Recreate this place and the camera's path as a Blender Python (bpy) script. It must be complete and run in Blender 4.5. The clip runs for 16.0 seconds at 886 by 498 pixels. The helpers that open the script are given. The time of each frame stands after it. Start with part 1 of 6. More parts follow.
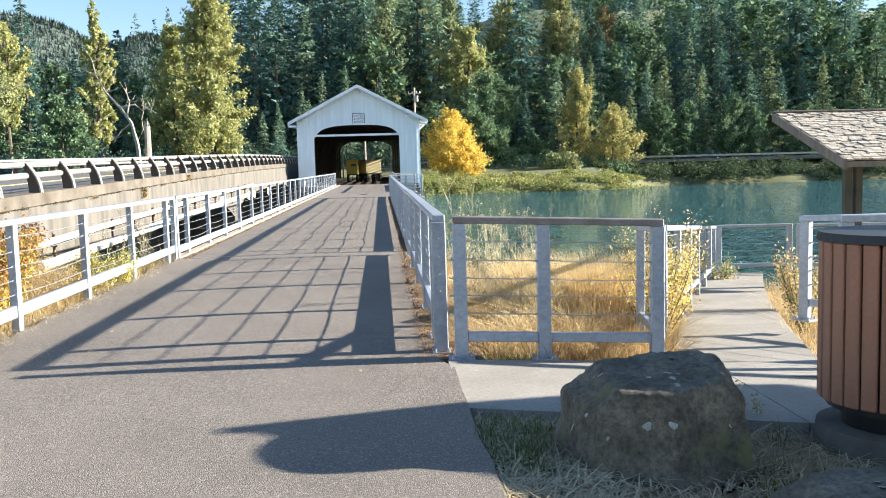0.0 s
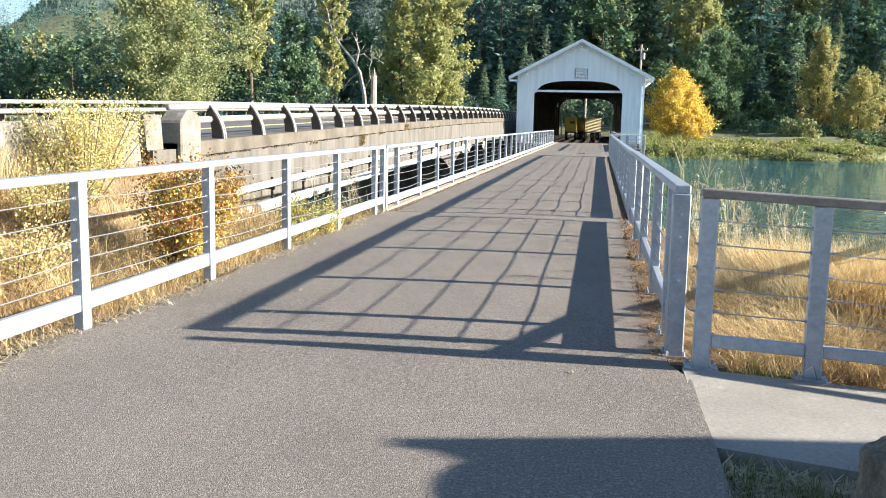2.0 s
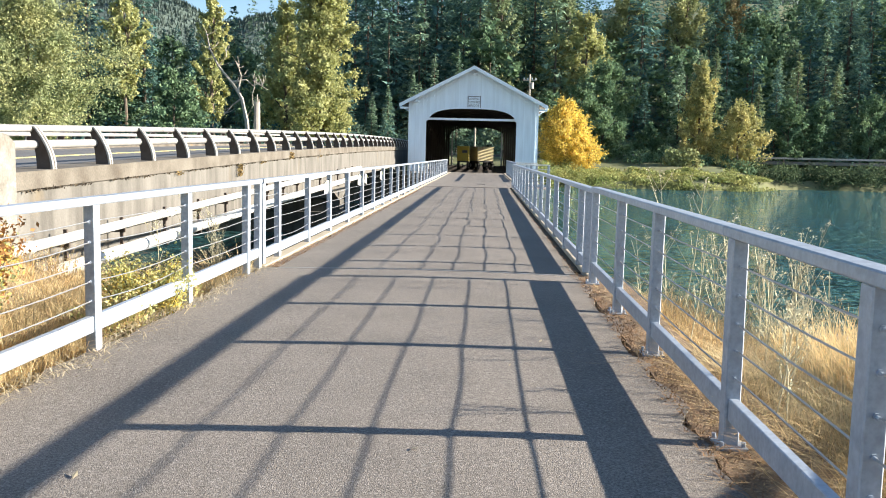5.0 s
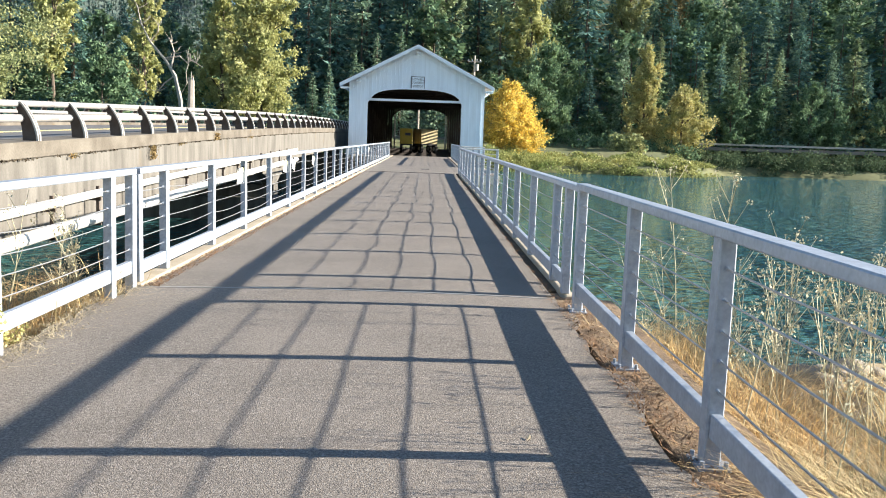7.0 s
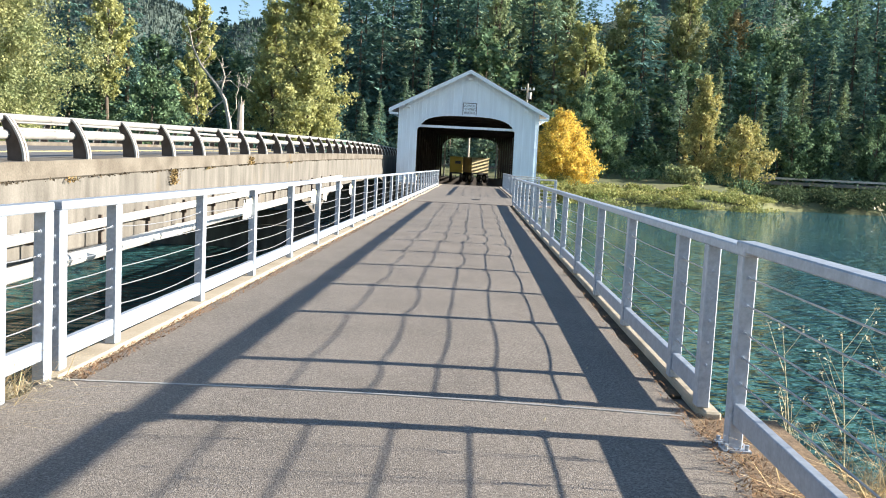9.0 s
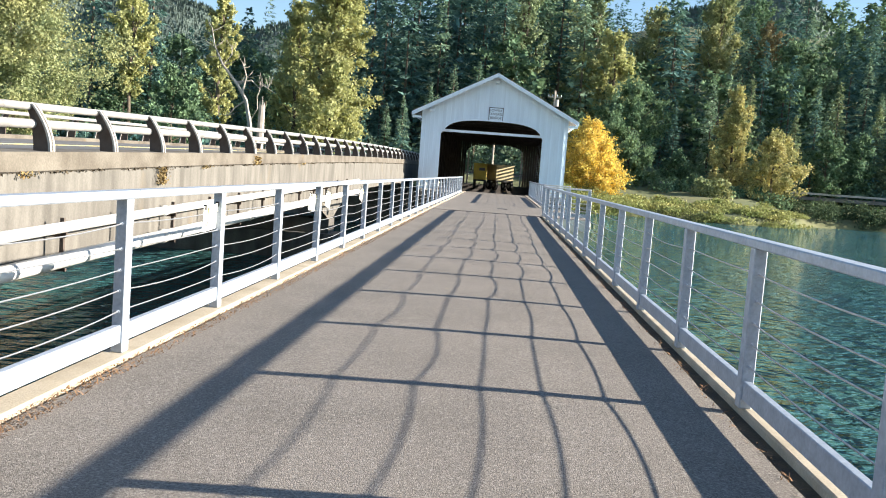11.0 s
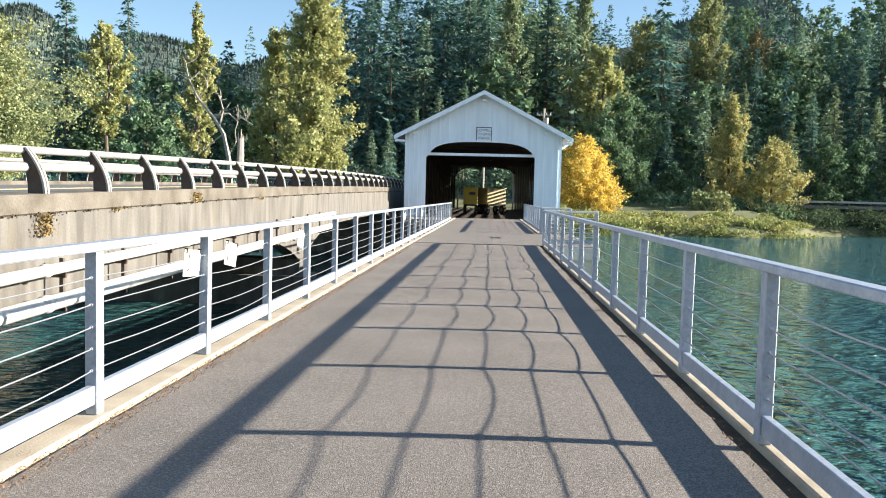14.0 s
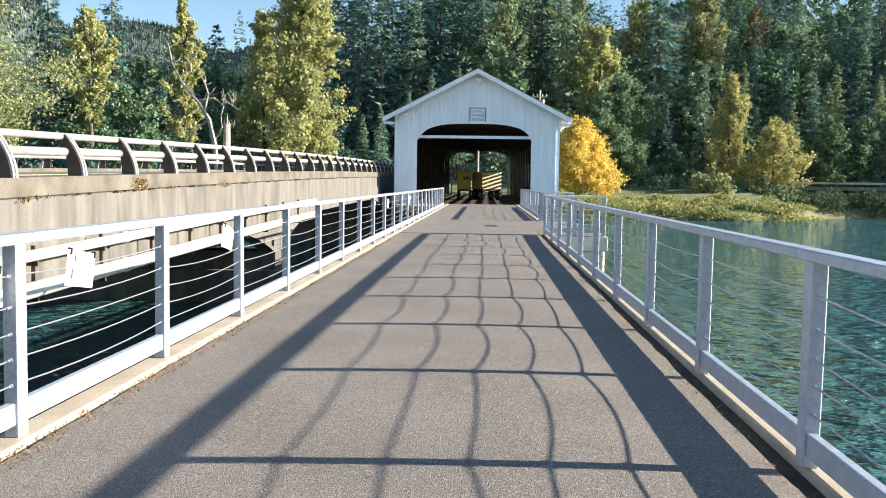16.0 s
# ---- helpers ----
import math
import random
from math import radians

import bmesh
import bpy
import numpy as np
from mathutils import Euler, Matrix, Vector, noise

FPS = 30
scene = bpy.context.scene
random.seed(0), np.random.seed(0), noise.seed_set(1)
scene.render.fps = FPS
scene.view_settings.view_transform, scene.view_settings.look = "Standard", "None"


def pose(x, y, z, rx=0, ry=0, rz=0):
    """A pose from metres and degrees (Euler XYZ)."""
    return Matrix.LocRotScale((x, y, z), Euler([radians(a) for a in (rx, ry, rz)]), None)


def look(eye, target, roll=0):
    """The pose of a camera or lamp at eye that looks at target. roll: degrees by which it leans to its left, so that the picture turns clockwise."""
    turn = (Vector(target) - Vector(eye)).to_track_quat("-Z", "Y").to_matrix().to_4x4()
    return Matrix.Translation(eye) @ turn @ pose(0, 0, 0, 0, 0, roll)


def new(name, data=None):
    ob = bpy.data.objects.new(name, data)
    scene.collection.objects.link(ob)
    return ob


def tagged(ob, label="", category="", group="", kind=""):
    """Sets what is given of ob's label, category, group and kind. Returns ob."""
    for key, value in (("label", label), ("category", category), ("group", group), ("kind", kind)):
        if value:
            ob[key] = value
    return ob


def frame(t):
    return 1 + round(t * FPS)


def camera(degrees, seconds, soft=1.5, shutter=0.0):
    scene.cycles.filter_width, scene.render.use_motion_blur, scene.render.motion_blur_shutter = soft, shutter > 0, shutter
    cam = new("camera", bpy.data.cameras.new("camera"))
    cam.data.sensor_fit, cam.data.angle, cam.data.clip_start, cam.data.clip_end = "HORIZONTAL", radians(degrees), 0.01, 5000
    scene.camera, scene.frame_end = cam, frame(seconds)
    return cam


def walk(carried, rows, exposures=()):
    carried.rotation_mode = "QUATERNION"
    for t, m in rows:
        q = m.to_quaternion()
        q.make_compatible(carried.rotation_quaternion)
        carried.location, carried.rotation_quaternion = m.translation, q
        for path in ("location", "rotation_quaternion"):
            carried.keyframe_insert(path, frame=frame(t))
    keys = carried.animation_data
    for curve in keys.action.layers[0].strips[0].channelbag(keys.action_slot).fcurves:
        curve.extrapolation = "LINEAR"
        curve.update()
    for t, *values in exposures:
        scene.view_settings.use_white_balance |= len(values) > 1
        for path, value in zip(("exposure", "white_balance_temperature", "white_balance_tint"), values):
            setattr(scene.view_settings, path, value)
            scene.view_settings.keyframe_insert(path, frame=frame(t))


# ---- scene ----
cam = camera(52.8, 16.0, 1.0)
PATH = [
    (0, (1.531, -7.205, 1.479), (1.665, -5.218, 1.292), -1.5),
    (0.5, (1.437, -7.029, 1.508), (1.512, -5.048, 1.243), -2.6),
    (1, (1.412, -6.915, 1.502), (1.452, -4.933, 1.237), -1.2),
    (1.5, (1.47, -6.449, 1.473), (1.22, -4.485, 1.192), 0.1),
    (2, (1.435, -5.971, 1.45), (1.102, -4.019, 1.17), 1.1),
    (2.5, (1.348, -5.415, 1.443), (1.015, -3.461, 1.18), -0.1),
    (3, (1.238, -4.795, 1.445), (0.971, -2.831, 1.176), -1.2),
    (3.5, (1.037, -4.229, 1.447), (0.808, -2.256, 1.206), -0.6),
    (4, (0.924, -3.628, 1.403), (0.73, -1.65, 1.183), 0.3),
    (4.5, (0.769, -3.019, 1.397), (0.608, -1.037, 1.181), 0.8),
    (5, (0.694, -2.405, 1.418), (0.608, -0.418, 1.207), 1.3),
    (5.2, (0.695, -2.145, 1.397), (0.642, -0.157, 1.19), 1.8),
    (7.3, (0.626, 0.662, 1.433), (0.671, 2.646, 1.185), 1.9),
    (7.5, (0.628, 0.978, 1.411), (0.664, 2.966, 1.194), 2.0),
    (8, (0.599, 1.678, 1.392), (0.589, 3.669, 1.198), 2.8),
    (8.5, (0.58, 2.39, 1.407), (0.536, 4.38, 1.216), 2.0),
    (9, (0.527, 3.09, 1.407), (0.462, 5.081, 1.22), 2.9),
    (9.2, (0.484, 3.411, 1.403), (0.41, 5.401, 1.219), 2.9),
    (11.3, (0.293, 6.211, 1.34), (0.179, 8.201, 1.172), 4.3),
    (11.5, (0.248, 6.544, 1.345), (0.129, 8.535, 1.202), 4.2),
    (12, (0.263, 7.273, 1.344), (0.14, 9.263, 1.183), 1.9),
    (12.5, (0.248, 8.018, 1.347), (0.147, 10.0, 1.098), 0.9),
    (13, (0.286, 8.72, 1.375), (0.187, 10.709, 1.195), 0.6),
    (13.5, (0.357, 9.459, 1.409), (0.252, 11.452, 1.286), 0.8),
    (14, (0.372, 10.155, 1.397), (0.268, 12.149, 1.28), 1.4),
    (14.5, (0.442, 10.896, 1.394), (0.337, 12.89, 1.272), 1.6),
    (15, (0.397, 11.582, 1.377), (0.294, 13.575, 1.25), 2.2),
    (15.5, (0.398, 12.366, 1.375), (0.293, 14.358, 1.242), 0.9),
    (16, (0.402, 13.109, 1.364), (0.308, 15.101, 1.215), 0.8),
]
walk(cam, [(t, look(eye, target, roll)) for t, eye, target, roll in PATH], [(0, 1.82), (1.5, 1.70), (9, 1.70), (16, 1.66)])

# ---- world, sun ----
SUN_ELEV, SUN_AZ = 18.3, 2.4      # degrees above the horizon; degrees from +x towards +y
world = bpy.data.worlds.new("world")
scene.world = world
world.use_nodes = True
wn = world.node_tree.nodes
sky = wn.new("ShaderNodeTexSky")
sky.sky_type = 'NISHITA'
sky.sun_disc = False
sky.sun_elevation = radians(SUN_ELEV)
sky.sun_rotation = radians(90 - SUN_AZ)
sky.altitude = 200
sky.air_density, sky.dust_density, sky.ozone_density = 1.0, 0.1, 2.5
wn["Background"].inputs["Strength"].default_value = 0.068
world.node_tree.links.new(sky.outputs[0], wn["Background"].inputs["Color"])
sun = new("sun", bpy.data.lights.new("sun", "SUN"))
sun.data.energy, sun.data.angle, sun.data.color = 5.0, radians(0.55), (1.0, 0.92, 0.80)
sun_dir = Vector((math.cos(radians(SUN_ELEV)) * math.cos(radians(SUN_AZ)), math.cos(radians(SUN_ELEV)) * math.sin(radians(SUN_AZ)), math.sin(radians(SUN_ELEV))))
sun.matrix_world = look(sun_dir * 60, (0, 0, 0))


# ---- materials ----
def material(name, base, rough=0.7, metal=0.0, second=None, scale=3.0, fine=60.0, vary=0.25, bump=0.2, bump_scale=None, island=0.0,
             rand=0.0, grit=0.55, spec=0.5, streak=None, stain=None, translucent=0.0, speck=None, coords="Object"):
    """Principled material: two scales of noise mix base and second; optional per-island or per-object variation, streaks and bump."""
    m = bpy.data.materials.new(name)
    m.use_nodes = True
    nt, n = m.node_tree, m.node_tree.nodes
    L = nt.links.new
    p = n["Principled BSDF"]
    p.inputs["Roughness"].default_value, p.inputs["Metallic"].default_value = rough, metal
    p.inputs["Specular IOR Level"].default_value = spec
    tc = n.new("ShaderNodeTexCoord")
    big, small = n.new("ShaderNodeTexNoise"), n.new("ShaderNodeTexNoise")
    big.inputs["Scale"].default_value, big.inputs["Detail"].default_value = scale, 5
    small.inputs["Scale"].default_value, small.inputs["Detail"].default_value, small.inputs["Roughness"].default_value = fine, 5, grit
    vec = tc.outputs[coords]
    L(vec, small.inputs["Vector"])
    if streak:
        mp = n.new("ShaderNodeMapping")
        mp.inputs["Scale"].default_value = streak
        L(vec, mp.inputs["Vector"])
        L(mp.outputs[0], big.inputs["Vector"])
    else:
        L(vec, big.inputs["Vector"])
    ramp = n.new("ShaderNodeValToRGB")
    ramp.color_ramp.elements[0].position, ramp.color_ramp.elements[1].position = 0.34, 0.66
    c2 = second or tuple(c * (1 - vary) for c in base)
    ramp.color_ramp.elements[0].color = (*base, 1)
    ramp.color_ramp.elements[1].color = (*c2, 1)
    L(big.outputs["Fac"], ramp.inputs["Fac"])
    col = ramp.outputs["Color"]

    def scaled(col, fac, lo, hi, span=(0.0, 1.0)):
        mr = n.new("ShaderNodeMapRange")
        mr.inputs["From Min"].default_value, mr.inputs["From Max"].default_value = span
        mr.inputs["To Min"].default_value, mr.inputs["To Max"].default_value = lo, hi
        L(fac, mr.inputs["Value"])
        mx = n.new("ShaderNodeMix")
        mx.data_type, mx.blend_type = 'RGBA', 'MULTIPLY'
        mx.inputs["Factor"].default_value = 1
        L(col, mx.inputs[6])
        L(mr.outputs[0], mx.inputs[7])
        return mx.outputs[2]
    col = scaled(col, small.outputs["Fac"], 1 - 1.6 * vary, 1 + 1.6 * vary) if grit < 0.6 else scaled(col, small.outputs["Fac"], 1 - vary, 1 + vary, (0.36, 0.64))
    if island:
        g = n.new("ShaderNodeNewGeometry")
        col = scaled(col, g.outputs["Random Per Island"], 1 - island, 1 + island)
    if rand:
        oi = n.new("ShaderNodeObjectInfo")
        col = scaled(col, oi.outputs["Random"], 1 - rand, 1 + rand)
    if stain:
        st = n.new("ShaderNodeTexNoise")
        st.inputs["Scale"].default_value, st.inputs["Detail"].default_value = stain[1], 6
        L(vec, st.inputs["Vector"])
        sr = n.new("ShaderNodeMapRange")
        sr.inputs["From Min"].default_value, sr.inputs["From Max"].default_value = stain[2], stain[2] + 0.12
        L(st.outputs["Fac"], sr.inputs["Value"])
        mx = n.new("ShaderNodeMix")
        mx.data_type = 'RGBA'
        L(sr.outputs[0], mx.inputs["Factor"])
        L(col, mx.inputs[6])
        mx.inputs[7].default_value = (*stain[0], 1)
        col = mx.outputs[2]
    if speck:
        vo = n.new("ShaderNodeTexVoronoi")
        vo.inputs["Scale"].default_value = speck[1]
        L(vec, vo.inputs["Vector"])
        sw = n.new("ShaderNodeSeparateColor")
        L(vo.outputs["Color"], sw.inputs[0])
        sp = n.new("ShaderNodeMapRange")
        sp.inputs["From Min"].default_value, sp.inputs["From Max"].default_value = speck[2], speck[2] + 0.05
        L(sw.outputs[0], sp.inputs["Value"])
        mx = n.new("ShaderNodeMix")
        mx.data_type = 'RGBA'
        L(sp.outputs[0], mx.inputs["Factor"])
        L(col, mx.inputs[6])
        mx.inputs[7].default_value = (*speck[0], 1)
        col = mx.outputs[2]
    L(col, p.inputs["Base Color"])
    if bump:
        b = n.new("ShaderNodeBump")
        b.inputs["Strength"].default_value, b.inputs["Distance"].default_value = bump, 0.01
        if bump_scale:
            bn = n.new("ShaderNodeTexNoise")
            bn.inputs["Scale"].default_value, bn.inputs["Detail"].default_value = bump_scale, 6
            L(vec, bn.inputs["Vector"])
            L(bn.outputs["Fac"], b.inputs["Height"])
        else:
            L(small.outputs["Fac"], b.inputs["Height"])
        L(b.outputs[0], p.inputs["Normal"])
    if translucent:
        t = n.new("ShaderNodeBsdfTranslucent")
        L(col, t.inputs["Color"])
        ms = n.new("ShaderNodeMixShader")
        ms.inputs[0].default_value = translucent
        L(p.outputs[0], ms.inputs[1])
        L(t.outputs[0], ms.inputs[2])
        L(ms.outputs[0], n["Material Output"].inputs["Surface"])
    return m


M_asphalt = material("path_asphalt", (0.228, 0.20, 0.173), 0.85, second=(0.188, 0.165, 0.142), scale=0.9, fine=80, grit=0.85, vary=0.6, bump=0.6, bump_scale=150, spec=0.3, stain=((0.25, 0.225, 0.19), 2.3, 0.66), speck=((0.31, 0.28, 0.245), 95, 0.88))
M_road = material("road_asphalt", (0.16, 0.155, 0.15), 0.8, second=(0.13, 0.125, 0.12), scale=0.4, fine=50, vary=0.15, bump=0.3)
M_walk = material("walk_concrete", (0.345, 0.322, 0.286), 0.85, second=(0.27, 0.252, 0.222), scale=1.6, fine=45, grit=0.8, vary=0.16, bump=0.3, stain=((0.42, 0.40, 0.36), 9.0, 0.66))
M_grime = material("very_dark_dirt", (0.05, 0.04, 0.028), 0.95, second=(0.10, 0.075, 0.045), scale=6, fine=60, vary=0.4, bump=0.8)
M_litterdirt = material("needle_strewn_dirt", (0.17, 0.115, 0.07), 0.95, second=(0.27, 0.185, 0.11), scale=5, fine=45, grit=0.8, vary=0.45, bump=0.9)
M_curb = material("curb_concrete", (0.50, 0.43, 0.325), 0.9, second=(0.38, 0.315, 0.225), scale=2.5, fine=70, vary=0.2, bump=0.4)
M_oldconc = material("weathered_concrete", (0.17, 0.158, 0.138), 0.9, second=(0.095, 0.087, 0.075), scale=2.4, fine=22, vary=0.16, bump=0.35, streak=(1.0, 1.3, 0.22), stain=((0.15, 0.12, 0.08), 0.7, 0.63))
M_ledge = material("stained_ledge_concrete", (0.165, 0.146, 0.118), 0.9, second=(0.085, 0.07, 0.053), scale=1.4, fine=25, vary=0.28, bump=0.4, stain=((0.17, 0.10, 0.03), 0.9, 0.66))
M_steel = material("galvanized_steel", (0.385, 0.43, 0.49), 0.5, 0.2, second=(0.31, 0.35, 0.41), scale=11, fine=38, vary=0.2, bump=0.05, rand=0.08)
M_darkrail = material("dull_brown_rail", (0.17, 0.15, 0.135), 0.6, 0.15, second=(0.24, 0.22, 0.21), scale=6, fine=40, vary=0.2, bump=0.05)
M_cable = material("steel_cable", (0.5, 0.5, 0.5), 0.4, 0.7, scale=20, fine=200, vary=0.1, bump=0)
M_alu = material("aluminium_rail", (0.44, 0.425, 0.40), 0.5, 0.25, second=(0.34, 0.325, 0.31), scale=4, fine=40, vary=0.1, bump=0.05)
M_web = material("dark_brown_post_web", (0.11, 0.085, 0.07), 0.8, 0.1, second=(0.075, 0.052, 0.04), scale=5, fine=40, vary=0.2, bump=0.1)
M_pipe = material("white_pipe", (0.72, 0.70, 0.66), 0.55, second=(0.58, 0.55, 0.5), scale=1.5, fine=30, vary=0.08, bump=0.05)
M_white = material("white_painted_board", (0.82, 0.905, 0.975), 0.6, second=(0.76, 0.84, 0.905), scale=1.2, fine=35, vary=0.06, bump=0.15, streak=(3, 3, 0.5), rand=0.04)
# unpainted inside timber; the interior's shade is put into this near-black colour
M_inner = material("shade_dark_timber", (0.05, 0.036, 0.027), 0.85, second=(0.03, 0.022, 0.017), scale=2, fine=30, vary=0.25, bump=0.2, rand=0.2)
M_roof = material("cedar_shingle", (0.30, 0.25, 0.20), 0.9, second=(0.2, 0.17, 0.14), scale=3, fine=40, vary=0.25, bump=0.4, rand=0.3)
M_shake = material("weathered_shake", (0.47, 0.42, 0.345), 0.9, second=(0.32, 0.275, 0.225), scale=9, fine=50, vary=0.3, bump=0.5, rand=0.3, stain=((0.55, 0.52, 0.45), 16.0, 0.6))
M_timber = material("grey_timber", (0.22, 0.19, 0.16), 0.85, second=(0.14, 0.12, 0.1), scale=2, fine=40, vary=0.2, bump=0.3, streak=(4, 4, 0.6))
M_darkpost = material("dark_stained_timber", (0.085, 0.085, 0.07), 0.85, second=(0.055, 0.055, 0.045), scale=2, fine=40, vary=0.2, bump=0.2)
M_slat = material("brown_slat", (0.34, 0.165, 0.10), 0.65, second=(0.28, 0.13, 0.08), scale=2, fine=50, vary=0.12, bump=0.2, streak=(6, 6, 0.5), rand=0.12)
M_black = material("black_metal", (0.03, 0.03, 0.033), 0.5, 0.3, scale=5, fine=50, vary=0.15, bump=0.05)
M_rubber = material("tyre_rubber", (0.025, 0.024, 0.023), 0.85, scale=6, fine=60, vary=0.2, bump=0.1)
M_rock = material("mossy_basalt", (0.19, 0.165, 0.125), 0.95, second=(0.08, 0.07, 0.052), scale=4.5, fine=26, grit=0.8, vary=0.45, bump=1.0, bump_scale=22, stain=((0.15, 0.145, 0.065), 3.2, 0.56))
M_lichen = material("pale_lichen", (0.42, 0.42, 0.37), 0.95, scale=20, fine=90, vary=0.25, bump=0.4)
M_riprap = material("riprap_rock", (0.30, 0.26, 0.20), 0.92, second=(0.2, 0.17, 0.13), scale=3, fine=30, vary=0.3, bump=0.6, island=0.3)
M_pylon = material("chipped_concrete", (0.25, 0.235, 0.205), 0.9, second=(0.16, 0.145, 0.12), scale=3, fine=22, vary=0.3, bump=0.7, bump_scale=14, stain=((0.33, 0.32, 0.29), 5.0, 0.6))
# pale concrete of the platform, brightened in colour to look sunlit
M_sunlitwall = material("sunlit_cream_concrete", (0.74, 0.70, 0.60), 0.85, second=(0.60, 0.55, 0.45), scale=1.5, fine=25, vary=0.15, bump=0.3, streak=(1.5, 1.5, 0.4))
M_soil = material("dry_ground", (0.40, 0.31, 0.18), 0.95, second=(0.25, 0.19, 0.12), scale=0.8, fine=26, vary=0.35, bump=0.7, bump_scale=35)
M_paper = material("white_paper", (0.60, 0.60, 0.55), 0.8, scale=4, fine=30, vary=0.04, bump=0.05)
M_yellow = material("yellow_paint", (0.70, 0.50, 0.06), 0.5, second=(0.6, 0.42, 0.05), scale=2, fine=30, vary=0.1, bump=0.05)
M_cream = material("cream_canvas", (0.55, 0.46, 0.27), 0.75, second=(0.48, 0.4, 0.23), scale=2, fine=30, vary=0.1, bump=0.1)
M_mark = material("road_marking", (0.62, 0.52, 0.22), 0.7, scale=3, fine=40, vary=0.15, bump=0)
M_text = material("dark_lettering", (0.10, 0.10, 0.12), 0.6, scale=10, fine=50, vary=0.1, bump=0)
M_note = material("yellow_note", (0.58, 0.60, 0.26), 0.8, scale=4, fine=30, vary=0.05, bump=0)
M_pink = material("pink_note", (0.8, 0.35, 0.4), 0.8, scale=4, fine=30, vary=0.05, bump=0)
M_needles = material("fallen_needles", (0.31, 0.175, 0.085), 0.95, second=(0.18, 0.11, 0.065), scale=4, fine=40, vary=0.3, bump=0, island=0.35)
M_straw = material("dry_grass", (0.78, 0.64, 0.37), 0.85, second=(0.62, 0.42, 0.18), scale=0.9, fine=9, vary=0.15, bump=0, island=0.35, translucent=0.3)
M_straw2 = material("bleached_straw", (0.58, 0.50, 0.35), 0.9, second=(0.42, 0.35, 0.23), scale=1.5, fine=9, vary=0.2, bump=0, island=0.4, translucent=0.15)
M_tangle = material("tangled_stems", (0.50, 0.33, 0.15), 0.9, second=(0.33, 0.22, 0.11), scale=1.2, fine=9, vary=0.2, bump=0, island=0.45, translucent=0.2)
M_green = material("green_grass", (0.14, 0.19, 0.045), 0.8, scale=1, fine=9, vary=0.2, bump=0, island=0.35, translucent=0.3)
M_weed = material("dry_weed", (0.58, 0.53, 0.36), 0.9, scale=2, fine=9, vary=0.2, bump=0, island=0.3, translucent=0.2)
M_red = material("red_leaves", (0.37, 0.15, 0.06), 0.75, second=(0.46, 0.27, 0.07), scale=2.2, fine=9, vary=0.15, bump=0, island=0.4, translucent=0.35)
M_gold = material("gold_leaves", (0.77, 0.60, 0.14), 0.65, second=(0.62, 0.46, 0.095), scale=0.5, fine=3, vary=0.15, bump=0, island=0.4, translucent=0.4)
M_ygreen = material("yellow_green_leaves", (0.46, 0.455, 0.195), 0.75, second=(0.35, 0.375, 0.155), scale=0.3, fine=2, vary=0.15, bump=0, island=0.2, translucent=0.4)
M_palebush = material("pale_yellow_green_leaves", (0.58, 0.53, 0.21), 0.8, second=(0.46, 0.45, 0.17), scale=1.5, fine=6, vary=0.15, bump=0, island=0.35, translucent=0.35)
M_ochre = material("ochre_moss", (0.25, 0.165, 0.065), 0.9, second=(0.17, 0.13, 0.055), scale=2, fine=12, vary=0.2, bump=0, island=0.4)
M_olive = material("olive_leaves", (0.28, 0.33, 0.165), 0.75, spec=0.2, second=(0.37, 0.37, 0.17), scale=0.25, fine=2, vary=0.15, bump=0, island=0.32, translucent=0.35)
M_scrub = material("yellow_green_scrub", (0.37, 0.36, 0.14), 0.8, spec=0.15, second=(0.23, 0.28, 0.10), scale=0.25, fine=2, vary=0.15, bump=0, island=0.35, translucent=0.3)
M_tan = material("tan_leaves", (0.52, 0.45, 0.18), 0.65, second=(0.36, 0.37, 0.15), scale=0.3, fine=2, vary=0.15, bump=0, island=0.35, translucent=0.35)
M_rust = material("rusty_brown_leaves", (0.27, 0.20, 0.095), 0.75, second=(0.20, 0.19, 0.085), scale=0.3, fine=2, vary=0.15, bump=0, island=0.35, translucent=0.3)
M_leaf = material("broad_leaves", (0.135, 0.225, 0.135), 0.8, spec=0.15, second=(0.18, 0.26, 0.135), scale=0.25, fine=2, vary=0.15, bump=0, island=0.45, translucent=0.3)
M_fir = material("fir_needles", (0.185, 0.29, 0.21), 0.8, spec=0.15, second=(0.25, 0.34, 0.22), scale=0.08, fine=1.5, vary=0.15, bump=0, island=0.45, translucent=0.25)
# darker, bluer fir copy: the shade in the woods is put into the colour
M_fir2 = material("shaded_fir_needles", (0.09, 0.186, 0.172), 0.8, spec=0.15, second=(0.138, 0.238, 0.185), scale=0.08, fine=1.5, vary=0.15, bump=0, island=0.45, translucent=0.25)
# brighter fir copy: sunlight on the front trees is put into the colour
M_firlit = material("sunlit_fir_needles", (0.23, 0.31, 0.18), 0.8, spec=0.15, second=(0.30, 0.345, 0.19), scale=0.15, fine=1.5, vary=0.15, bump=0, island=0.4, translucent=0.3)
M_hedge = material("dark_hedge_leaves", (0.07, 0.105, 0.06), 0.85, spec=0.1, second=(0.10, 0.14, 0.07), scale=0.3, fine=2, vary=0.15, bump=0, island=0.4, translucent=0.2)
M_bark = material("bark", (0.16, 0.125, 0.095), 0.95, second=(0.1, 0.08, 0.06), scale=2, fine=14, vary=0.25, bump=0.5)
M_snag = material("bleached_wood", (0.50, 0.45, 0.38), 0.9, second=(0.38, 0.33, 0.28), scale=1, fine=14, vary=0.2, bump=0.3)
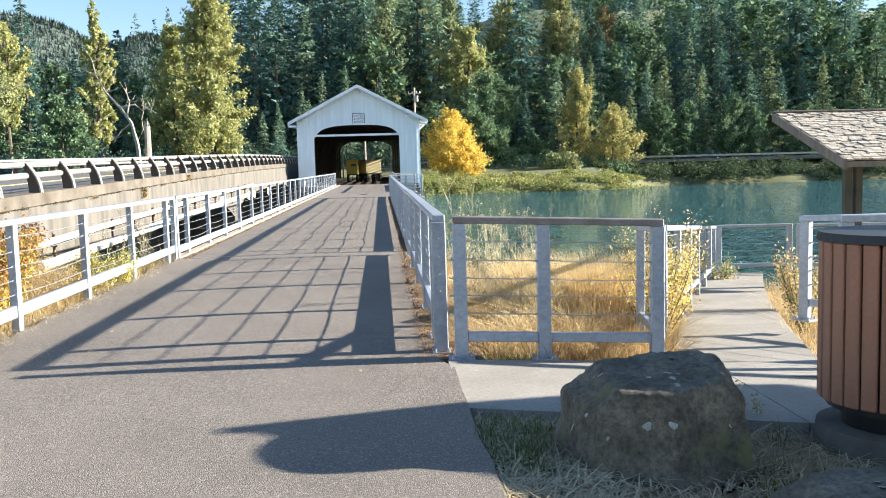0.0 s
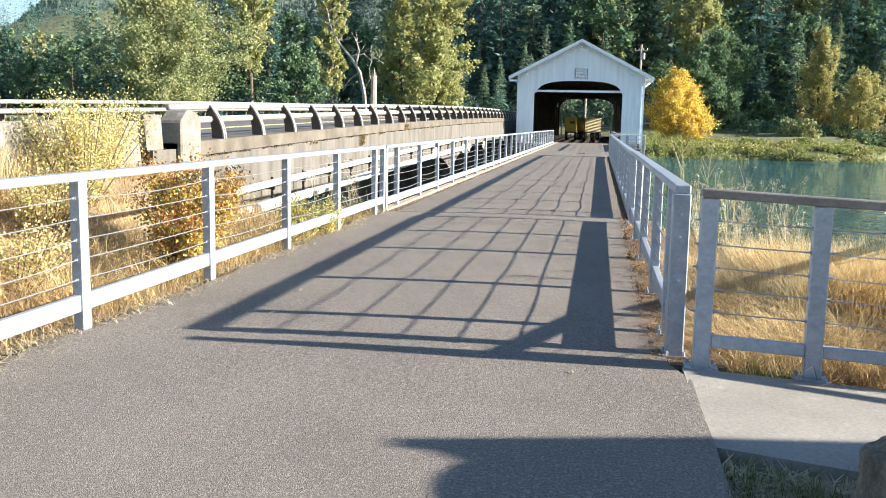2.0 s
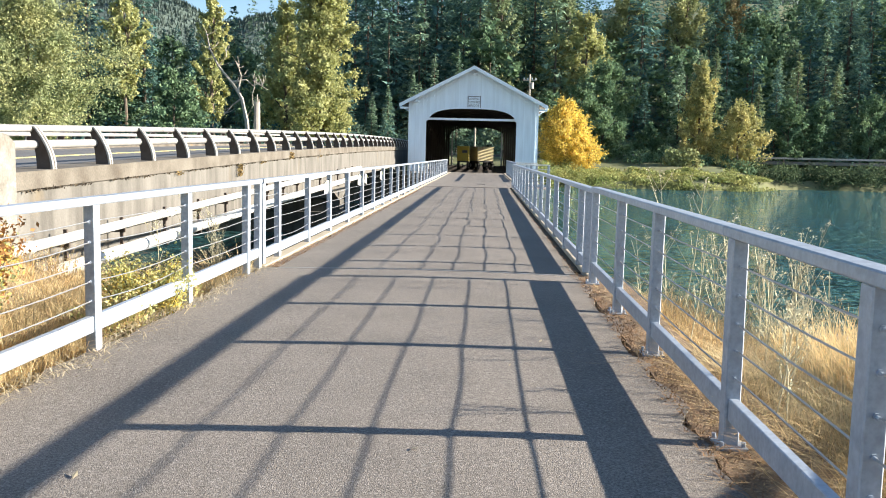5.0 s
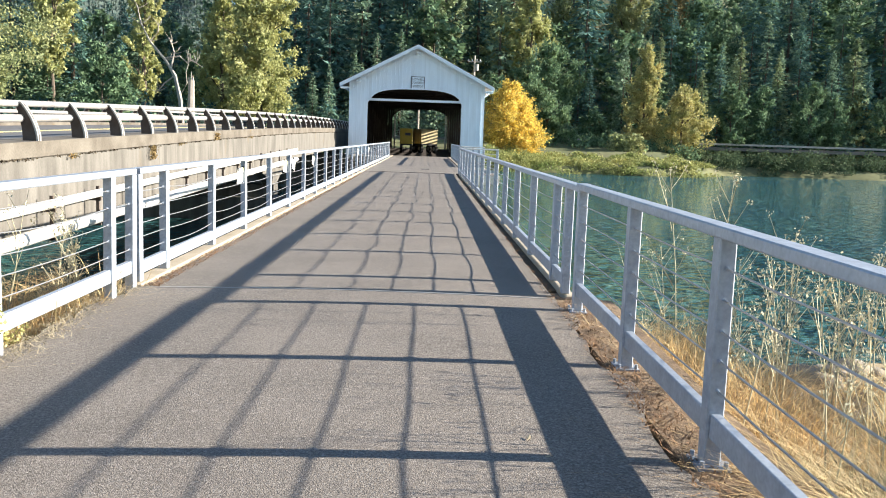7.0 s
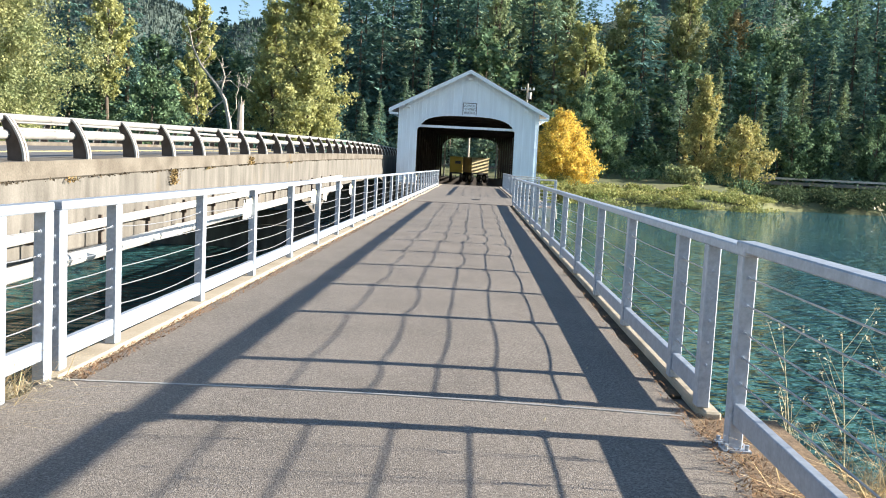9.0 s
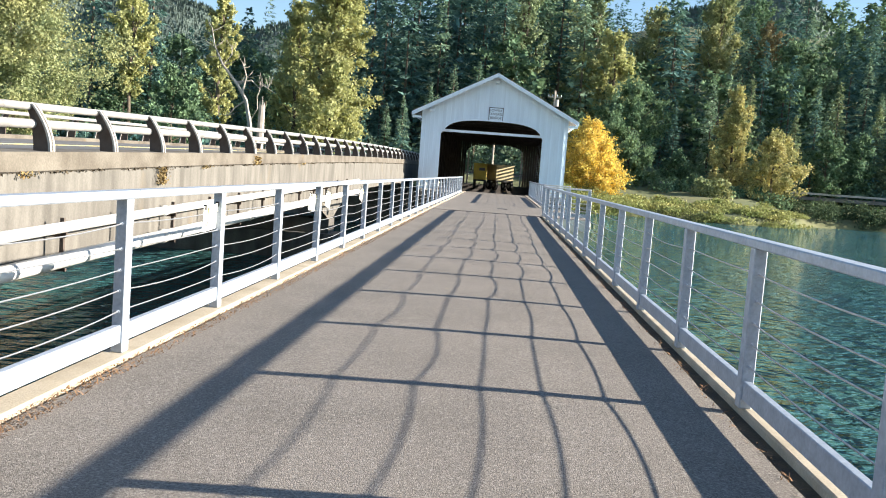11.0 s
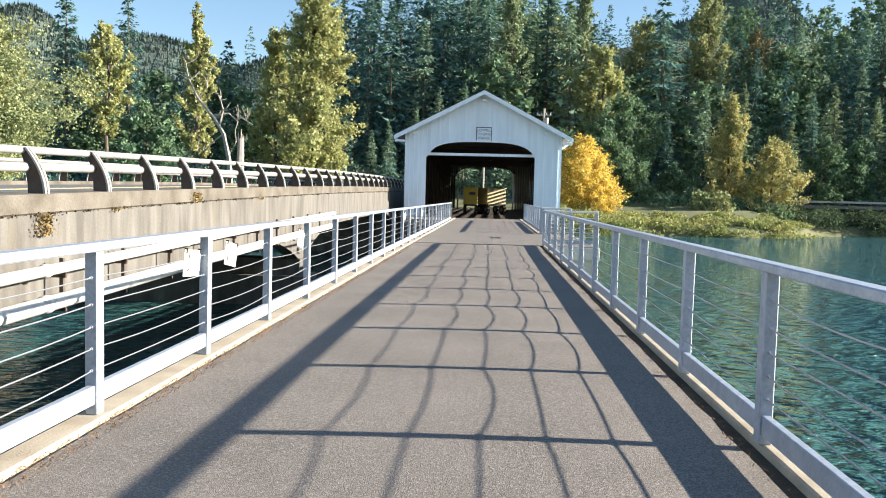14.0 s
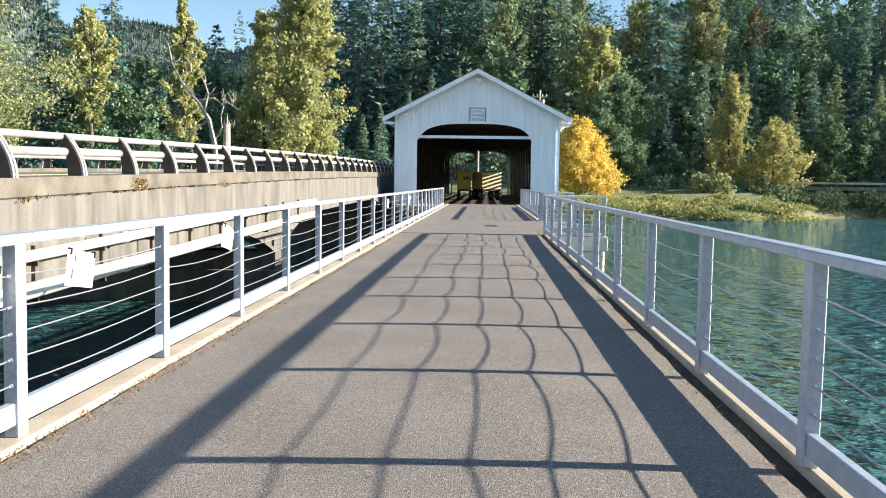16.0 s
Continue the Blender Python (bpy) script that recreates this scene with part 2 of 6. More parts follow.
M_floorwood = material("forest_floor", (0.17, 0.17, 0.075), 0.95, second=(0.11, 0.13, 0.055), scale=0.1, fine=1.5, vary=0.3, bump=0)
# greyed green: the haze of distance is mixed into the ridge's colour
M_ridge = material("haze_tinted_ridge", (0.085, 0.122, 0.105), 0.95, second=(0.11, 0.145, 0.12), scale=0.02, fine=0.09, vary=0.12, bump=0)


def water_material():
    m = bpy.data.materials.new("lake_water")
    m.use_nodes = True
    n, L = m.node_tree.nodes, m.node_tree.links.new
    p = n["Principled BSDF"]
    p.inputs["Roughness"].default_value = 0.03
    p.inputs["IOR"].default_value = 1.33
    p.inputs["Specular IOR Level"].default_value = 0.9
    tc = n.new("ShaderNodeTexCoord")
    mp = n.new("ShaderNodeMapping")
    mp.inputs["Scale"].default_value = (0.7, 1.3, 1)
    mp.inputs["Rotation"].default_value = (0, 0, radians(20))
    L(tc.outputs["Object"], mp.inputs["Vector"])
    a, b, c = (n.new("ShaderNodeTexNoise") for _ in range(3))
    a.inputs["Scale"].default_value, a.inputs["Detail"].default_value = 0.9, 2
    b.inputs["Scale"].default_value, b.inputs["Detail"].default_value = 2.3, 3
    c.inputs["Scale"].default_value, c.inputs["Detail"].default_value = 0.045, 3
    for x in (a, b):
        L(mp.outputs[0], x.inputs["Vector"])
    L(tc.outputs["Object"], c.inputs["Vector"])
    r = n.new("ShaderNodeValToRGB")
    r.color_ramp.elements[0].color, r.color_ramp.elements[1].color = (0.036, 0.118, 0.132, 1), (0.056, 0.145, 0.126, 1)
    r.color_ramp.elements[0].position, r.color_ramp.elements[1].position = 0.35, 0.65
    L(c.outputs["Fac"], r.inputs["Fac"])
    L(r.outputs[0], p.inputs["Base Color"])
    b1, b2 = n.new("ShaderNodeBump"), n.new("ShaderNodeBump")
    b1.inputs["Strength"].default_value, b1.inputs["Distance"].default_value = 1.0, 0.75
    b2.inputs["Strength"].default_value, b2.inputs["Distance"].default_value = 1.0, 0.65
    L(a.outputs["Fac"], b1.inputs["Height"])
    L(b.outputs["Fac"], b2.inputs["Height"])
    L(b1.outputs[0], b2.inputs["Normal"])
    L(b2.outputs[0], p.inputs["Normal"])
    return m


M_water = water_material()


# ---- mesh helpers ----
def add_box(bm, x0, x1, y0, y1, z0, z1):
    v = [bm.verts.new(c) for c in ((x0, y0, z0), (x1, y0, z0), (x1, y1, z0), (x0, y1, z0), (x0, y0, z1), (x1, y0, z1), (x1, y1, z1), (x0, y1, z1))]
    for f in ((3, 2, 1, 0), (4, 5, 6, 7), (0, 1, 5, 4), (1, 2, 6, 5), (2, 3, 7, 6), (3, 0, 4, 7)):
        bm.faces.new([v[i] for i in f])
    return v


def box_bm(*c, bevel=0.0, seg=1):
    bm = bmesh.new()
    add_box(bm, *c)
    if bevel:
        bmesh.ops.bevel(bm, geom=bm.edges[:], offset=bevel, segments=seg, affect='EDGES', profile=0.5)
    return bm


def add_prism(bm, pts, axis, a0, a1):
    """Extrude a closed outline of 2D points along an axis from a0 to a1. axis 'x': points are (y, z); 'y': (x, z); 'z': (x, y)."""
    def put(p, a):
        return {"x": (a, p[0], p[1]), "y": (p[0], a, p[1]), "z": (p[0], p[1], a)}[axis]
    lo = [bm.verts.new(put(p, a0)) for p in pts]
    hi = [bm.verts.new(put(p, a1)) for p in pts]
    n = len(pts)
    bm.faces.new(lo)
    bm.faces.new(hi[::-1])
    for i in range(n):
        bm.faces.new((lo[i], hi[i], hi[(i + 1) % n], lo[(i + 1) % n]))


def add_tube(bm, pts, r, seg=8, r_end=None):
    """A round tube along points; r may taper to r_end. Its ends are closed."""
    rings = []
    n = len(pts)
    for i, p in enumerate(pts):
        d = (Vector(pts[min(i + 1, n - 1)]) - Vector(pts[max(i - 1, 0)])).normalized()
        up = Vector((0, 0, 1)) if abs(d.z) < 0.9 else Vector((1, 0, 0))
        a = d.cross(up).normalized()
        b = a.cross(d)
        rr = r if r_end is None else r + (r_end - r) * i / (n - 1)
        rings.append([bm.verts.new(Vector(p) + rr * (math.cos(t) * a + math.sin(t) * b)) for t in (2 * math.pi * k / seg for k in range(seg))])
    for q, w in zip(rings, rings[1:]):
        for k in range(seg):
            bm.faces.new((q[k], q[(k + 1) % seg], w[(k + 1) % seg], w[k]))
    bm.faces.new(rings[0][::-1])
    bm.faces.new(rings[-1])


def finish(bm, name, mat, smooth=False):
    bmesh.ops.recalc_face_normals(bm, faces=bm.faces[:])
    me = bpy.data.meshes.new(name)
    bm.to_mesh(me)
    bm.free()
    me.materials.append(mat)
    if smooth:
        for p in me.polygons:
            p.use_smooth = True
    return me


def part(name, bm, mat, parent=None, label="", smooth=False):
    ob = new(name, finish(bm, name, mat, smooth))
    ob.parent = parent
    if label:
        tagged(ob, label)
    return ob


def piece(name, me, parent, m=None):
    """One more object on an existing mesh, under a thing."""
    ob = new(name, me)
    ob.parent = parent
    if m is not None:
        ob.matrix_basis = m
    return ob


def empty(name, m, label, category, group="", kind=""):
    ob = new(name)
    ob.matrix_basis = m
    return tagged(ob, label, category, group, kind)


def arrays_mesh(name, verts, faces, mat):
    """A mesh from arrays: verts (n, 3), faces (m, k) all with k corners."""
    me = bpy.data.meshes.new(name)
    verts, faces = np.asarray(verts, np.float32), np.asarray(faces, np.int32)
    k = faces.shape[1]
    me.vertices.add(len(verts))
    me.vertices.foreach_set("co", verts.ravel())
    me.loops.add(faces.size)
    me.loops.foreach_set("vertex_index", faces.ravel())
    me.polygons.add(len(faces))
    me.polygons.foreach_set("loop_start", np.arange(0, faces.size, k, dtype=np.int32))
    me.polygons.foreach_set("loop_total", np.full(len(faces), k, np.int32))
    me.update(calc_edges=True)
    me.validate()
    me.materials.append(mat)
    return me


def smooth01(a, b, x):
    t = np.clip((np.asarray(x, float) - a) / (b - a), 0, 1)
    return t * t * (3 - 2 * t)

# ---- ground, water, distance ----
WATER = -2.6


def road_z(y):
    """Top of the road bridge's ledge along its length."""
    d = np.asarray(y, float) - 18
    return 1.17 + 0.0235 * d - 0.000167 * d * d


def wobble(x, y, s, seed=0):
    return (np.sin(x / s + 1.3 + seed) * np.cos(y / s * 1.13 + 2.1 * seed) + 0.5 * np.sin(2.3 * x / s + 0.7 * y / s + seed)) / 1.5


def ground_z(x, y):
    x, y = np.asarray(x, float), np.asarray(y, float)
    near = -0.09 - 0.03 * np.clip(y, 0, 10) * (np.abs(x) > 2.1) + 0.03 * wobble(x, y, 0.9)
    near = near - 0.03 * smooth01(2.2, 4.5, x) - 0.065 * np.clip(y, 0, 14) * smooth01(2.6, 4.0, x)
    near = near - 0.045 * np.clip(x - 2.07, 0, 5) - 0.07 * smooth01(3.0, 3.8, x) * smooth01(-1.2, -0.4, y)
    near = near + 0.92 * smooth01(-3.4, -6.0, x) * (1 - smooth01(7.6, 10.5, y))
    near = near - 0.45 * smooth01(-6.7, -7.3, x)
    shore = 7.6 + 4.4 * smooth01(2.5, 7.0, x) + 0.5 * wobble(x, y, 2.0, 1)
    near = near + (-5.0 - near) * smooth01(0, 6.0, y - shore)
    fs = 119 + 13 * smooth01(36, 44, x) + 2.0 * wobble(x, x, 6, 2) - 10 * smooth01(-14, -30, x)
    lift = 3.5 * smooth01(0, 7, y - fs + 5) + 2.8 * smooth01(5, 30, y - fs + 5) - 5 + 0.15 * wobble(x, y, 5, 3)
    low = 1 - 0.75 * smooth01(-45, -95, x) + 0.15 * smooth01(20, 80, x)
    hill = np.clip(y - 152, 0, 240) * 0.24 * low + 3.0 * wobble(x, y, 40, 4) * smooth01(150, 200, y)
    side = 62 * np.exp(-((x + 340) / 150) ** 2) * smooth01(300, 640, y) + 20 * np.exp(-((x + 150) / 90) ** 2) * smooth01(300, 640, y)
    far = lift + hill + side
    return np.where(y < 60, near, far)


def ground_sheet():
    xs = np.unique(np.concatenate([np.linspace(-900, -420, 8), np.linspace(-400, -120, 22), np.linspace(-120, -12, 40), np.linspace(-12, 12, 81), np.linspace(12, 120, 46), np.linspace(120, 900, 14)]))
    ys = np.unique(np.concatenate([np.linspace(-400, -14, 16), np.linspace(-14, 18, 107), np.linspace(18, 100, 14), np.linspace(100, 160, 41), np.linspace(160, 420, 40), np.linspace(440, 800, 16), np.linspace(850, 3000, 8)]))
    X, Y = np.meshgrid(xs, ys)
    Z = ground_z(X, Y)
    nx, ny = len(xs), len(ys)
    i = np.arange(nx * ny).reshape(ny, nx)
    faces = np.stack([i[:-1, :-1], i[:-1, 1:], i[1:, 1:], i[1:, :-1]], -1).reshape(-1, 4)
    me = arrays_mesh("ground", np.stack([X, Y, Z], -1).reshape(-1, 3), faces, M_soil)
    me.materials.append(M_floorwood)
    idx = (Y[:-1, :-1].reshape(-1) > 116).astype(np.int32)
    me.polygons.foreach_set("material_index", idx)
    for p in me.polygons:
        p.use_smooth = True
    return tagged(new("ground", me), "dry sandy ground with banks down to the lake", "ground", kind="structure")


ground_sheet()
bm = bmesh.new()
for f in [[(-900, 5), (900, 5), (900, 170), (-900, 170)]]:
    bm.faces.new([bm.verts.new((x, y, WATER)) for x, y in f])
tagged(part("water", bm, M_water), "rippled green lake water", "water", kind="structure")


def ridge(name, y, x0, x1, peaks, label):
    """A far wooded ridge: a rough slope whose crest follows broad peaks (x, height, width), set with many small firs."""
    n, rows = 500, 9
    rng = np.random.default_rng(5)

    def height(x, t):
        crest = 30 + sum(h * np.exp(-((x - c) / w) ** 2) for c, h, w in peaks) + 7 * np.sin(x / 61) + 4 * np.sin(x / 23 + 1)
        return -5 + (crest + 5) * t ** 0.8 * (1 + 0.06 * np.sin(x / 70 + 6 * t) * (1 - t))

    xs = np.linspace(x0, x1, n)
    grid = np.concatenate([np.stack([xs, np.full(n, y - 500 * (1 - k / (rows - 1))), height(xs, k / (rows - 1))], -1) for k in range(rows)])
    i = np.arange(rows * n).reshape(rows, n)
    faces = np.stack([i[:-1, :-1], i[:-1, 1:], i[1:, 1:], i[1:, :-1]], -1).reshape(-1, 4)
    tagged(new(name, arrays_mesh(name, grid, faces, M_ridge)), label, "hill", kind="structure")
    m = 34000
    x, t = rng.uniform(x0, x1, m), 1 - rng.random(m) ** 1.6 * 0.75
    k = (x < -230) | (x > 120)
    x, t = x[k], t[k]
    z, h = height(x, t), rng.uniform(6, 13, len(x))
    c = np.stack([x, y - 500 * (1 - t) - 2, z - 3], -1)
    vs = []
    for s in range(3):
        a = rng.uniform(0, 6.3, len(x))
        w = h * rng.uniform(0.14, 0.24, len(x))
        d = np.stack([np.cos(a) * w, np.sin(a) * w, np.zeros(len(x))], -1)
        vs.append(np.stack([c - d, c + d, c + np.stack([0 * h, 0 * h, h], -1)], 1))
    v = np.stack(vs, 1).reshape(-1, 3)
    tagged(new("ridge_woods", arrays_mesh("ridge_woods", v, np.arange(len(v)).reshape(-1, 3), M_ridge)), "hazy fir woods on the distant ridge", "woods", kind="stuff")


ridge("backdrop", 1700, -1500, 1500, [(-930, 300, 150), (-640, 250, 190), (-380, 175, 130), (430, 330, 150), (270, 150, 85), (560, 150, 90)], "blue-green wooded mountain ridge in the distance")

# ---- the path and its edges ----
BRIDGE0, RAIL_L, RAIL_R = 8.35, -2.03, 1.975
END_Y, JOG0, JOG1 = 65.0, 36.9, 46.0


def slab(name, pts, z0, z1, mat, label, category="path", bevel=0.0):
    bm = bmesh.new()
    add_prism(bm, pts, "z", z0, z1)
    return tagged(part(name, bm, mat), label, category, kind="structure")


def crown(x, y):
    """How far the asphalt rises between its edges."""
    return (0.026 * max(0.0, 1 - (x / 1.8) ** 2) - 0.015) * float(smooth01(-2.5, 0.5, y)) * (1 - float(smooth01(33, 36.5, y)))


def asphalt_path():
    """Asphalt with slightly ragged edges, over land and over the footbridge."""
    bm = bmesh.new()
    rng = random.Random(3)
    prev = None
    y = -30.0
    while y <= 70.01:
        land = y < BRIDGE0
        l = -2.06 + (rng.uniform(-0.07, 0.07) if land else rng.uniform(-0.012, 0.012)) + (0 if land else 0.125)
        r = (2.06 + rng.uniform(-0.015, 0.015)) if y < -0.55 else ((1.90 if land else 1.885) + rng.uniform(-0.035, 0.035) * (2 if land else 0.4))
        if y < -8:
            l, r = -4.5, 3.2
        row = [bm.verts.new((l, y, -0.14)), bm.verts.new((l + 0.03, y, crown(1.8, y))), *(bm.verts.new((x, y, 0.001 + crown(x, y))) for x in (-1.5, -1.1, -0.6, 0.0, 0.6, 1.1, 1.5)), bm.verts.new((r - 0.03, y, crown(1.8, y))), bm.verts.new((r, y, -0.14))]
        if prev:
            for a, b, c, d in zip(prev, prev[1:], row[1:], row):
                bm.faces.new((a, b, c, d))
        prev = row
        y += 0.35 if y > -8.4 else 3.0
    return tagged(part("path", bm, M_asphalt), "worn grey-brown asphalt walkway leading onto the footbridge", "path", kind="structure")


asphalt_path()
def apron():
    """Concrete apron with a slight cross fall and a joint."""
    bm = bmesh.new()
    for pts in ([(2.0, -0.47), (2.0, -1.85), (4.02, -2.19), (4.02, -0.5)], [(4.03, -0.5), (4.03, -2.19), (6.4, -2.58), (6.4, -0.55)]):
        add_prism(bm, pts, "z", -0.16, -0.012)
    for v in bm.verts:
        v.co.z -= 0.045 * (v.co.x - 2.075) if v.co.z > -0.1 else 0.2
    return tagged(part("concrete_apron", bm, M_walk), "pale concrete apron beside the asphalt path", "path", kind="structure")


apron()


def lookout_path():
    """Concrete path that falls gently to the water."""
    bm = bmesh.new()
    prev = None
    for i in range(13):
        t = i / 12
        c = Vector((4.2, -0.95, -0.118)).lerp(Vector((8.9, 10.9, -0.93)), t)
        c.x -= 0.17 * math.sin(math.pi * t)
        w = 0.56 - 0.03 * t
        row = [bm.verts.new((c.x - w, c.y + 0.2 * w, c.z - 0.12)), bm.verts.new((c.x - w, c.y + 0.2 * w, c.z)), bm.verts.new((c.x + w, c.y - 0.2 * w, c.z)), bm.verts.new((c.x + w, c.y - 0.2 * w, c.z - 0.12))]
        if prev:
            for a, b, cc, d in zip(prev, prev[1:], row[1:], row):
                bm.faces.new((a, b, cc, d))
        prev = row
    return tagged(part("lookout_path", bm, M_walk), "pale concrete path sloping down to the lake fence", "path", kind="structure")


lookout_path()


slab("path_shoulder", [(1.86, -0.38), (2.28, -0.38), (2.42, 2.0), (2.34, 5.0), (2.4, 8.4), (1.86, 8.4)], -0.3, -0.020, M_litterdirt, "brown dirt shoulder strewn with needles under the fence")


# ---- footbridge structure ----
def footbridge():
    e = empty("footbridge", pose(0, BRIDGE0, 0), "concrete footbridge deck with edge curbs over the water", "bridge", kind="structure")
    n = END_Y + 4.9 - BRIDGE0
    part("deck", box_bm(-2.12, 2.08, 0, n, -0.42, -0.06, bevel=0.02), M_oldconc, e)
    part("curb", box_bm(-2.13, -1.945, 0, n, -0.06, 0.012, bevel=0.012), M_curb, e)
    # dirt strip whose near-black colour also carries the shade of the curb gap
    part("gutter_dirt", box_bm(1.84, 1.975, 0.6, JOG0 - BRIDGE0, -0.06, -0.035), M_grime, e, "dark dirt and painted gap shade along the curb")
    part("curb", box_bm(1.965, 2.065, 0, JOG0 - BRIDGE0, -0.06, 0.022, bevel=0.012), M_curb, e)
    part("curb", box_bm(2.3, 2.5, JOG1 - BRIDGE0, n, -0.06, 0.022, bevel=0.012), M_curb, e)
    part("platform", box_bm(1.9, 3.65, JOG0 - BRIDGE0, JOG1 - BRIDGE0, -0.4, -0.02, bevel=0.01), M_sunlitwall, e)
    part("platform_surface", box_bm(1.86, 3.55, JOG0 - BRIDGE0 + 0.02, JOG1 - BRIDGE0 - 0.03, -0.019, -0.002), M_asphalt, e)
    part("deck_widening", box_bm(1.75, 2.55, JOG1 - BRIDGE0 - 0.02, n, -0.4, -0.006), M_asphalt, e)
    for y in (14, 31):
        part("pier", box_bm(-1.5, 1.5, y - 0.5, y + 0.5, -5.2, -0.42, bevel=0.05), M_oldconc, e)
    part("pier", box_bm(-1.6, 3.6, JOG0 - BRIDGE0 + 0.15, JOG0 - BRIDGE0 + 8.2, -5.2, -0.4, bevel=0.05), M_sunlitwall, e)
    bm = bmesh.new()
    xs = [-1.9, -1.5, -1.1, -0.6, 0, 0.6, 1.1, 1.5, 1.83]
    add_prism(bm, [(x, -0.05) for x in (-1.9, 1.83)] + [(x, 0.007 + crown(x, BRIDGE0)) for x in xs[::-1]], "y", -0.014, 0.014)
    part("expansion_joint", bm, M_alu, e)
    part("expansion_joint", box_bm(-1.85, 2.1, JOG0 - BRIDGE0 - 0.05, JOG0 - BRIDGE0 + 0.0, -0.05, 0.01), M_web, e)
    part("drain_grate", box_bm(0.4, 0.78, 32.85, 33.5, -0.03, 0.011, bevel=0.004), M_black, e)


footbridge()


# ---- cable fences ----
CABLES = (0.285, 0.42, 0.553, 0.691, 0.855)      # on the footbridge
LAND_CABLES = (0.34, 0.478, 0.613, 0.756, 0.90)


def post_mesh(h, foot, w=0.078, d=0.10, cables=CABLES):
    """A steel channel post with flanges, a foot plate with bolts and one small ferrule at each cable."""
    bm = bmesh.new()
    t = 0.012
    outline = [(-d / 2, -w / 2), (d / 2, -w / 2), (d / 2, w / 2), (-d / 2, w / 2)]
    add_prism(bm, outline, "z", -foot, h)
    bmesh.ops.bevel(bm, geom=[e for e in bm.edges], offset=0.006, segments=1, affect='EDGES')
    for z in cables:
        if z < h - 0.08:
            for s in (-1, 1):
                add_tube(bm, [(s * d / 2, 0, z), (s * (d / 2 + 0.03), 0, z)], 0.007, 6)
                add_tube(bm, [(s * d / 2, 0, z), (s * (d / 2 + 0.008), 0, z)], 0.013, 6)
    if foot == 0.02:
        add_box(bm, -0.1, 0.1, -0.075, 0.075, -foot - 0.004, -foot + 0.012)
        for sx in (-0.075, 0.075):
            for sy in (-0.055, 0.055):
                add_tube(bm, [(sx, sy, -foot + 0.01), (sx, sy, -foot + 0.04)], 0.011, 6)
    return finish(bm, "post", M_steel)


POSTS = {}


def cable_fence(a, b, spots, label, h=1.07, foot=0.02, low=0.195, za=0.0, zb=0.0, end_wide=(), ends=(0.0, 0.0), group="cable fences of the walkway", seed=1, slack=1.0, wire=0.0042, rail=None, strand=None, cables=LAND_CABLES, under=0.12):
    """A fence from a to b (plan points): posts at distances from a, top rail, bottom rail lengths and five sagging cables."""
    a, b = Vector((*a, za)), Vector((*b, zb))
    d = b - a
    n = math.hypot(d.x, d.y)
    slope = d.z / n
    e = empty("cable_fence", Matrix.Translation(a) @ pose(0, 0, 0, 0, 0, math.degrees(math.atan2(d.y, d.x))), label, "fence", group)
    rng = random.Random(seed)
    for s in spots:
        wide = s in end_wide
        key = (h, foot, wide, cables)
        if key not in POSTS:
            POSTS[key] = post_mesh(h - 0.055, foot, 0.11 if wide else 0.078, 0.13 if wide else 0.10, cables)
        piece("post", POSTS[key], e, pose(s, 0, slope * s, rng.uniform(-0.4, 0.4), rng.uniform(-0.4, 0.4), 0))
    s0, s1 = spots[0] - ends[0], spots[-1] + ends[1]

    def bar(name, x0, x1, w, z0, z1, bev, mat=None):
        bm = box_bm(x0, x1, -w / 2, w / 2, z0, z1, bevel=bev)
        for v in bm.verts:
            v.co.z += slope * v.co.x
        return part(name, bm, mat or M_steel, e)
    cuts = [s0 - 0.05] + [x + 0.12 for x in spots[2:-2:3]] + [s1 + 0.05]
    for x0, x1 in zip(cuts, cuts[1:]):
        bar("top_rail", x0 + 0.002, x1 - 0.002, 0.10, h - 0.055, h, 0.007, rail)
    for x0, x1 in zip(spots, spots[1:]):
        if x1 - x0 > 0.25:
            bar("bottom_rail", x0 + 0.051, x1 - 0.051, 0.05, under, low, 0.005)
    for z in cables:
        bm = bmesh.new()
        pts = []
        for x0, x1 in zip(spots, spots[1:]):
            sag = rng.choice((0.003, 0.009, 0.016, 0.024, 0.033)) * slack * min(1, (x1 - x0) / 2)
            side = rng.uniform(-0.012, 0.012)
            for k in range(6):
                t = k / 6
                q = 4 * t * (1 - t)
                pts.append((x0 + (x1 - x0) * t, side * q, z - sag * q + slope * (x0 + (x1 - x0) * t)))
        pts.append((spots[-1], 0, z + slope * spots[-1]))
        add_tube(bm, pts, wire, 5)
        part("cable", bm, strand or M_cable, e)
    return e


SP = 2.1
left_land = [-6.62, -4.55, -2.49, -0.43, 1.63, 3.70, 5.70, 7.76, 8.30]
cable_fence((RAIL_L, -6.62), (RAIL_L, 8.3), [y + 6.62 for y in left_land], "bright galvanized steel fence with sagging cables on the land", foot=0.14, low=0.235, ends=(0.8, 0.0), seed=2, wire=0.0042)
left_bridge = [8.50, 9.36, 11.38, 13.36, 15.47, 17.585] + [19.70 + SP * k for k in range(22)]
cable_fence((RAIL_L, 8.5), (RAIL_L, 70), [y - 8.5 for y in left_bridge], "bright galvanized steel fence with cables along the footbridge curb", foot=-0.012, seed=3, wire=0.0045, cables=CABLES, under=0.078)
cable_fence((RAIL_R, -0.12), (RAIL_R, 8.0), [0.0, 0.62, 2.19, 4.27, 6.02, 7.93], "grey galvanized steel fence with a stout end post beside dry grass", h=1.09, foot=0.02, low=0.235, end_wide=(0.0,), seed=4, slack=0.25, wire=0.005)
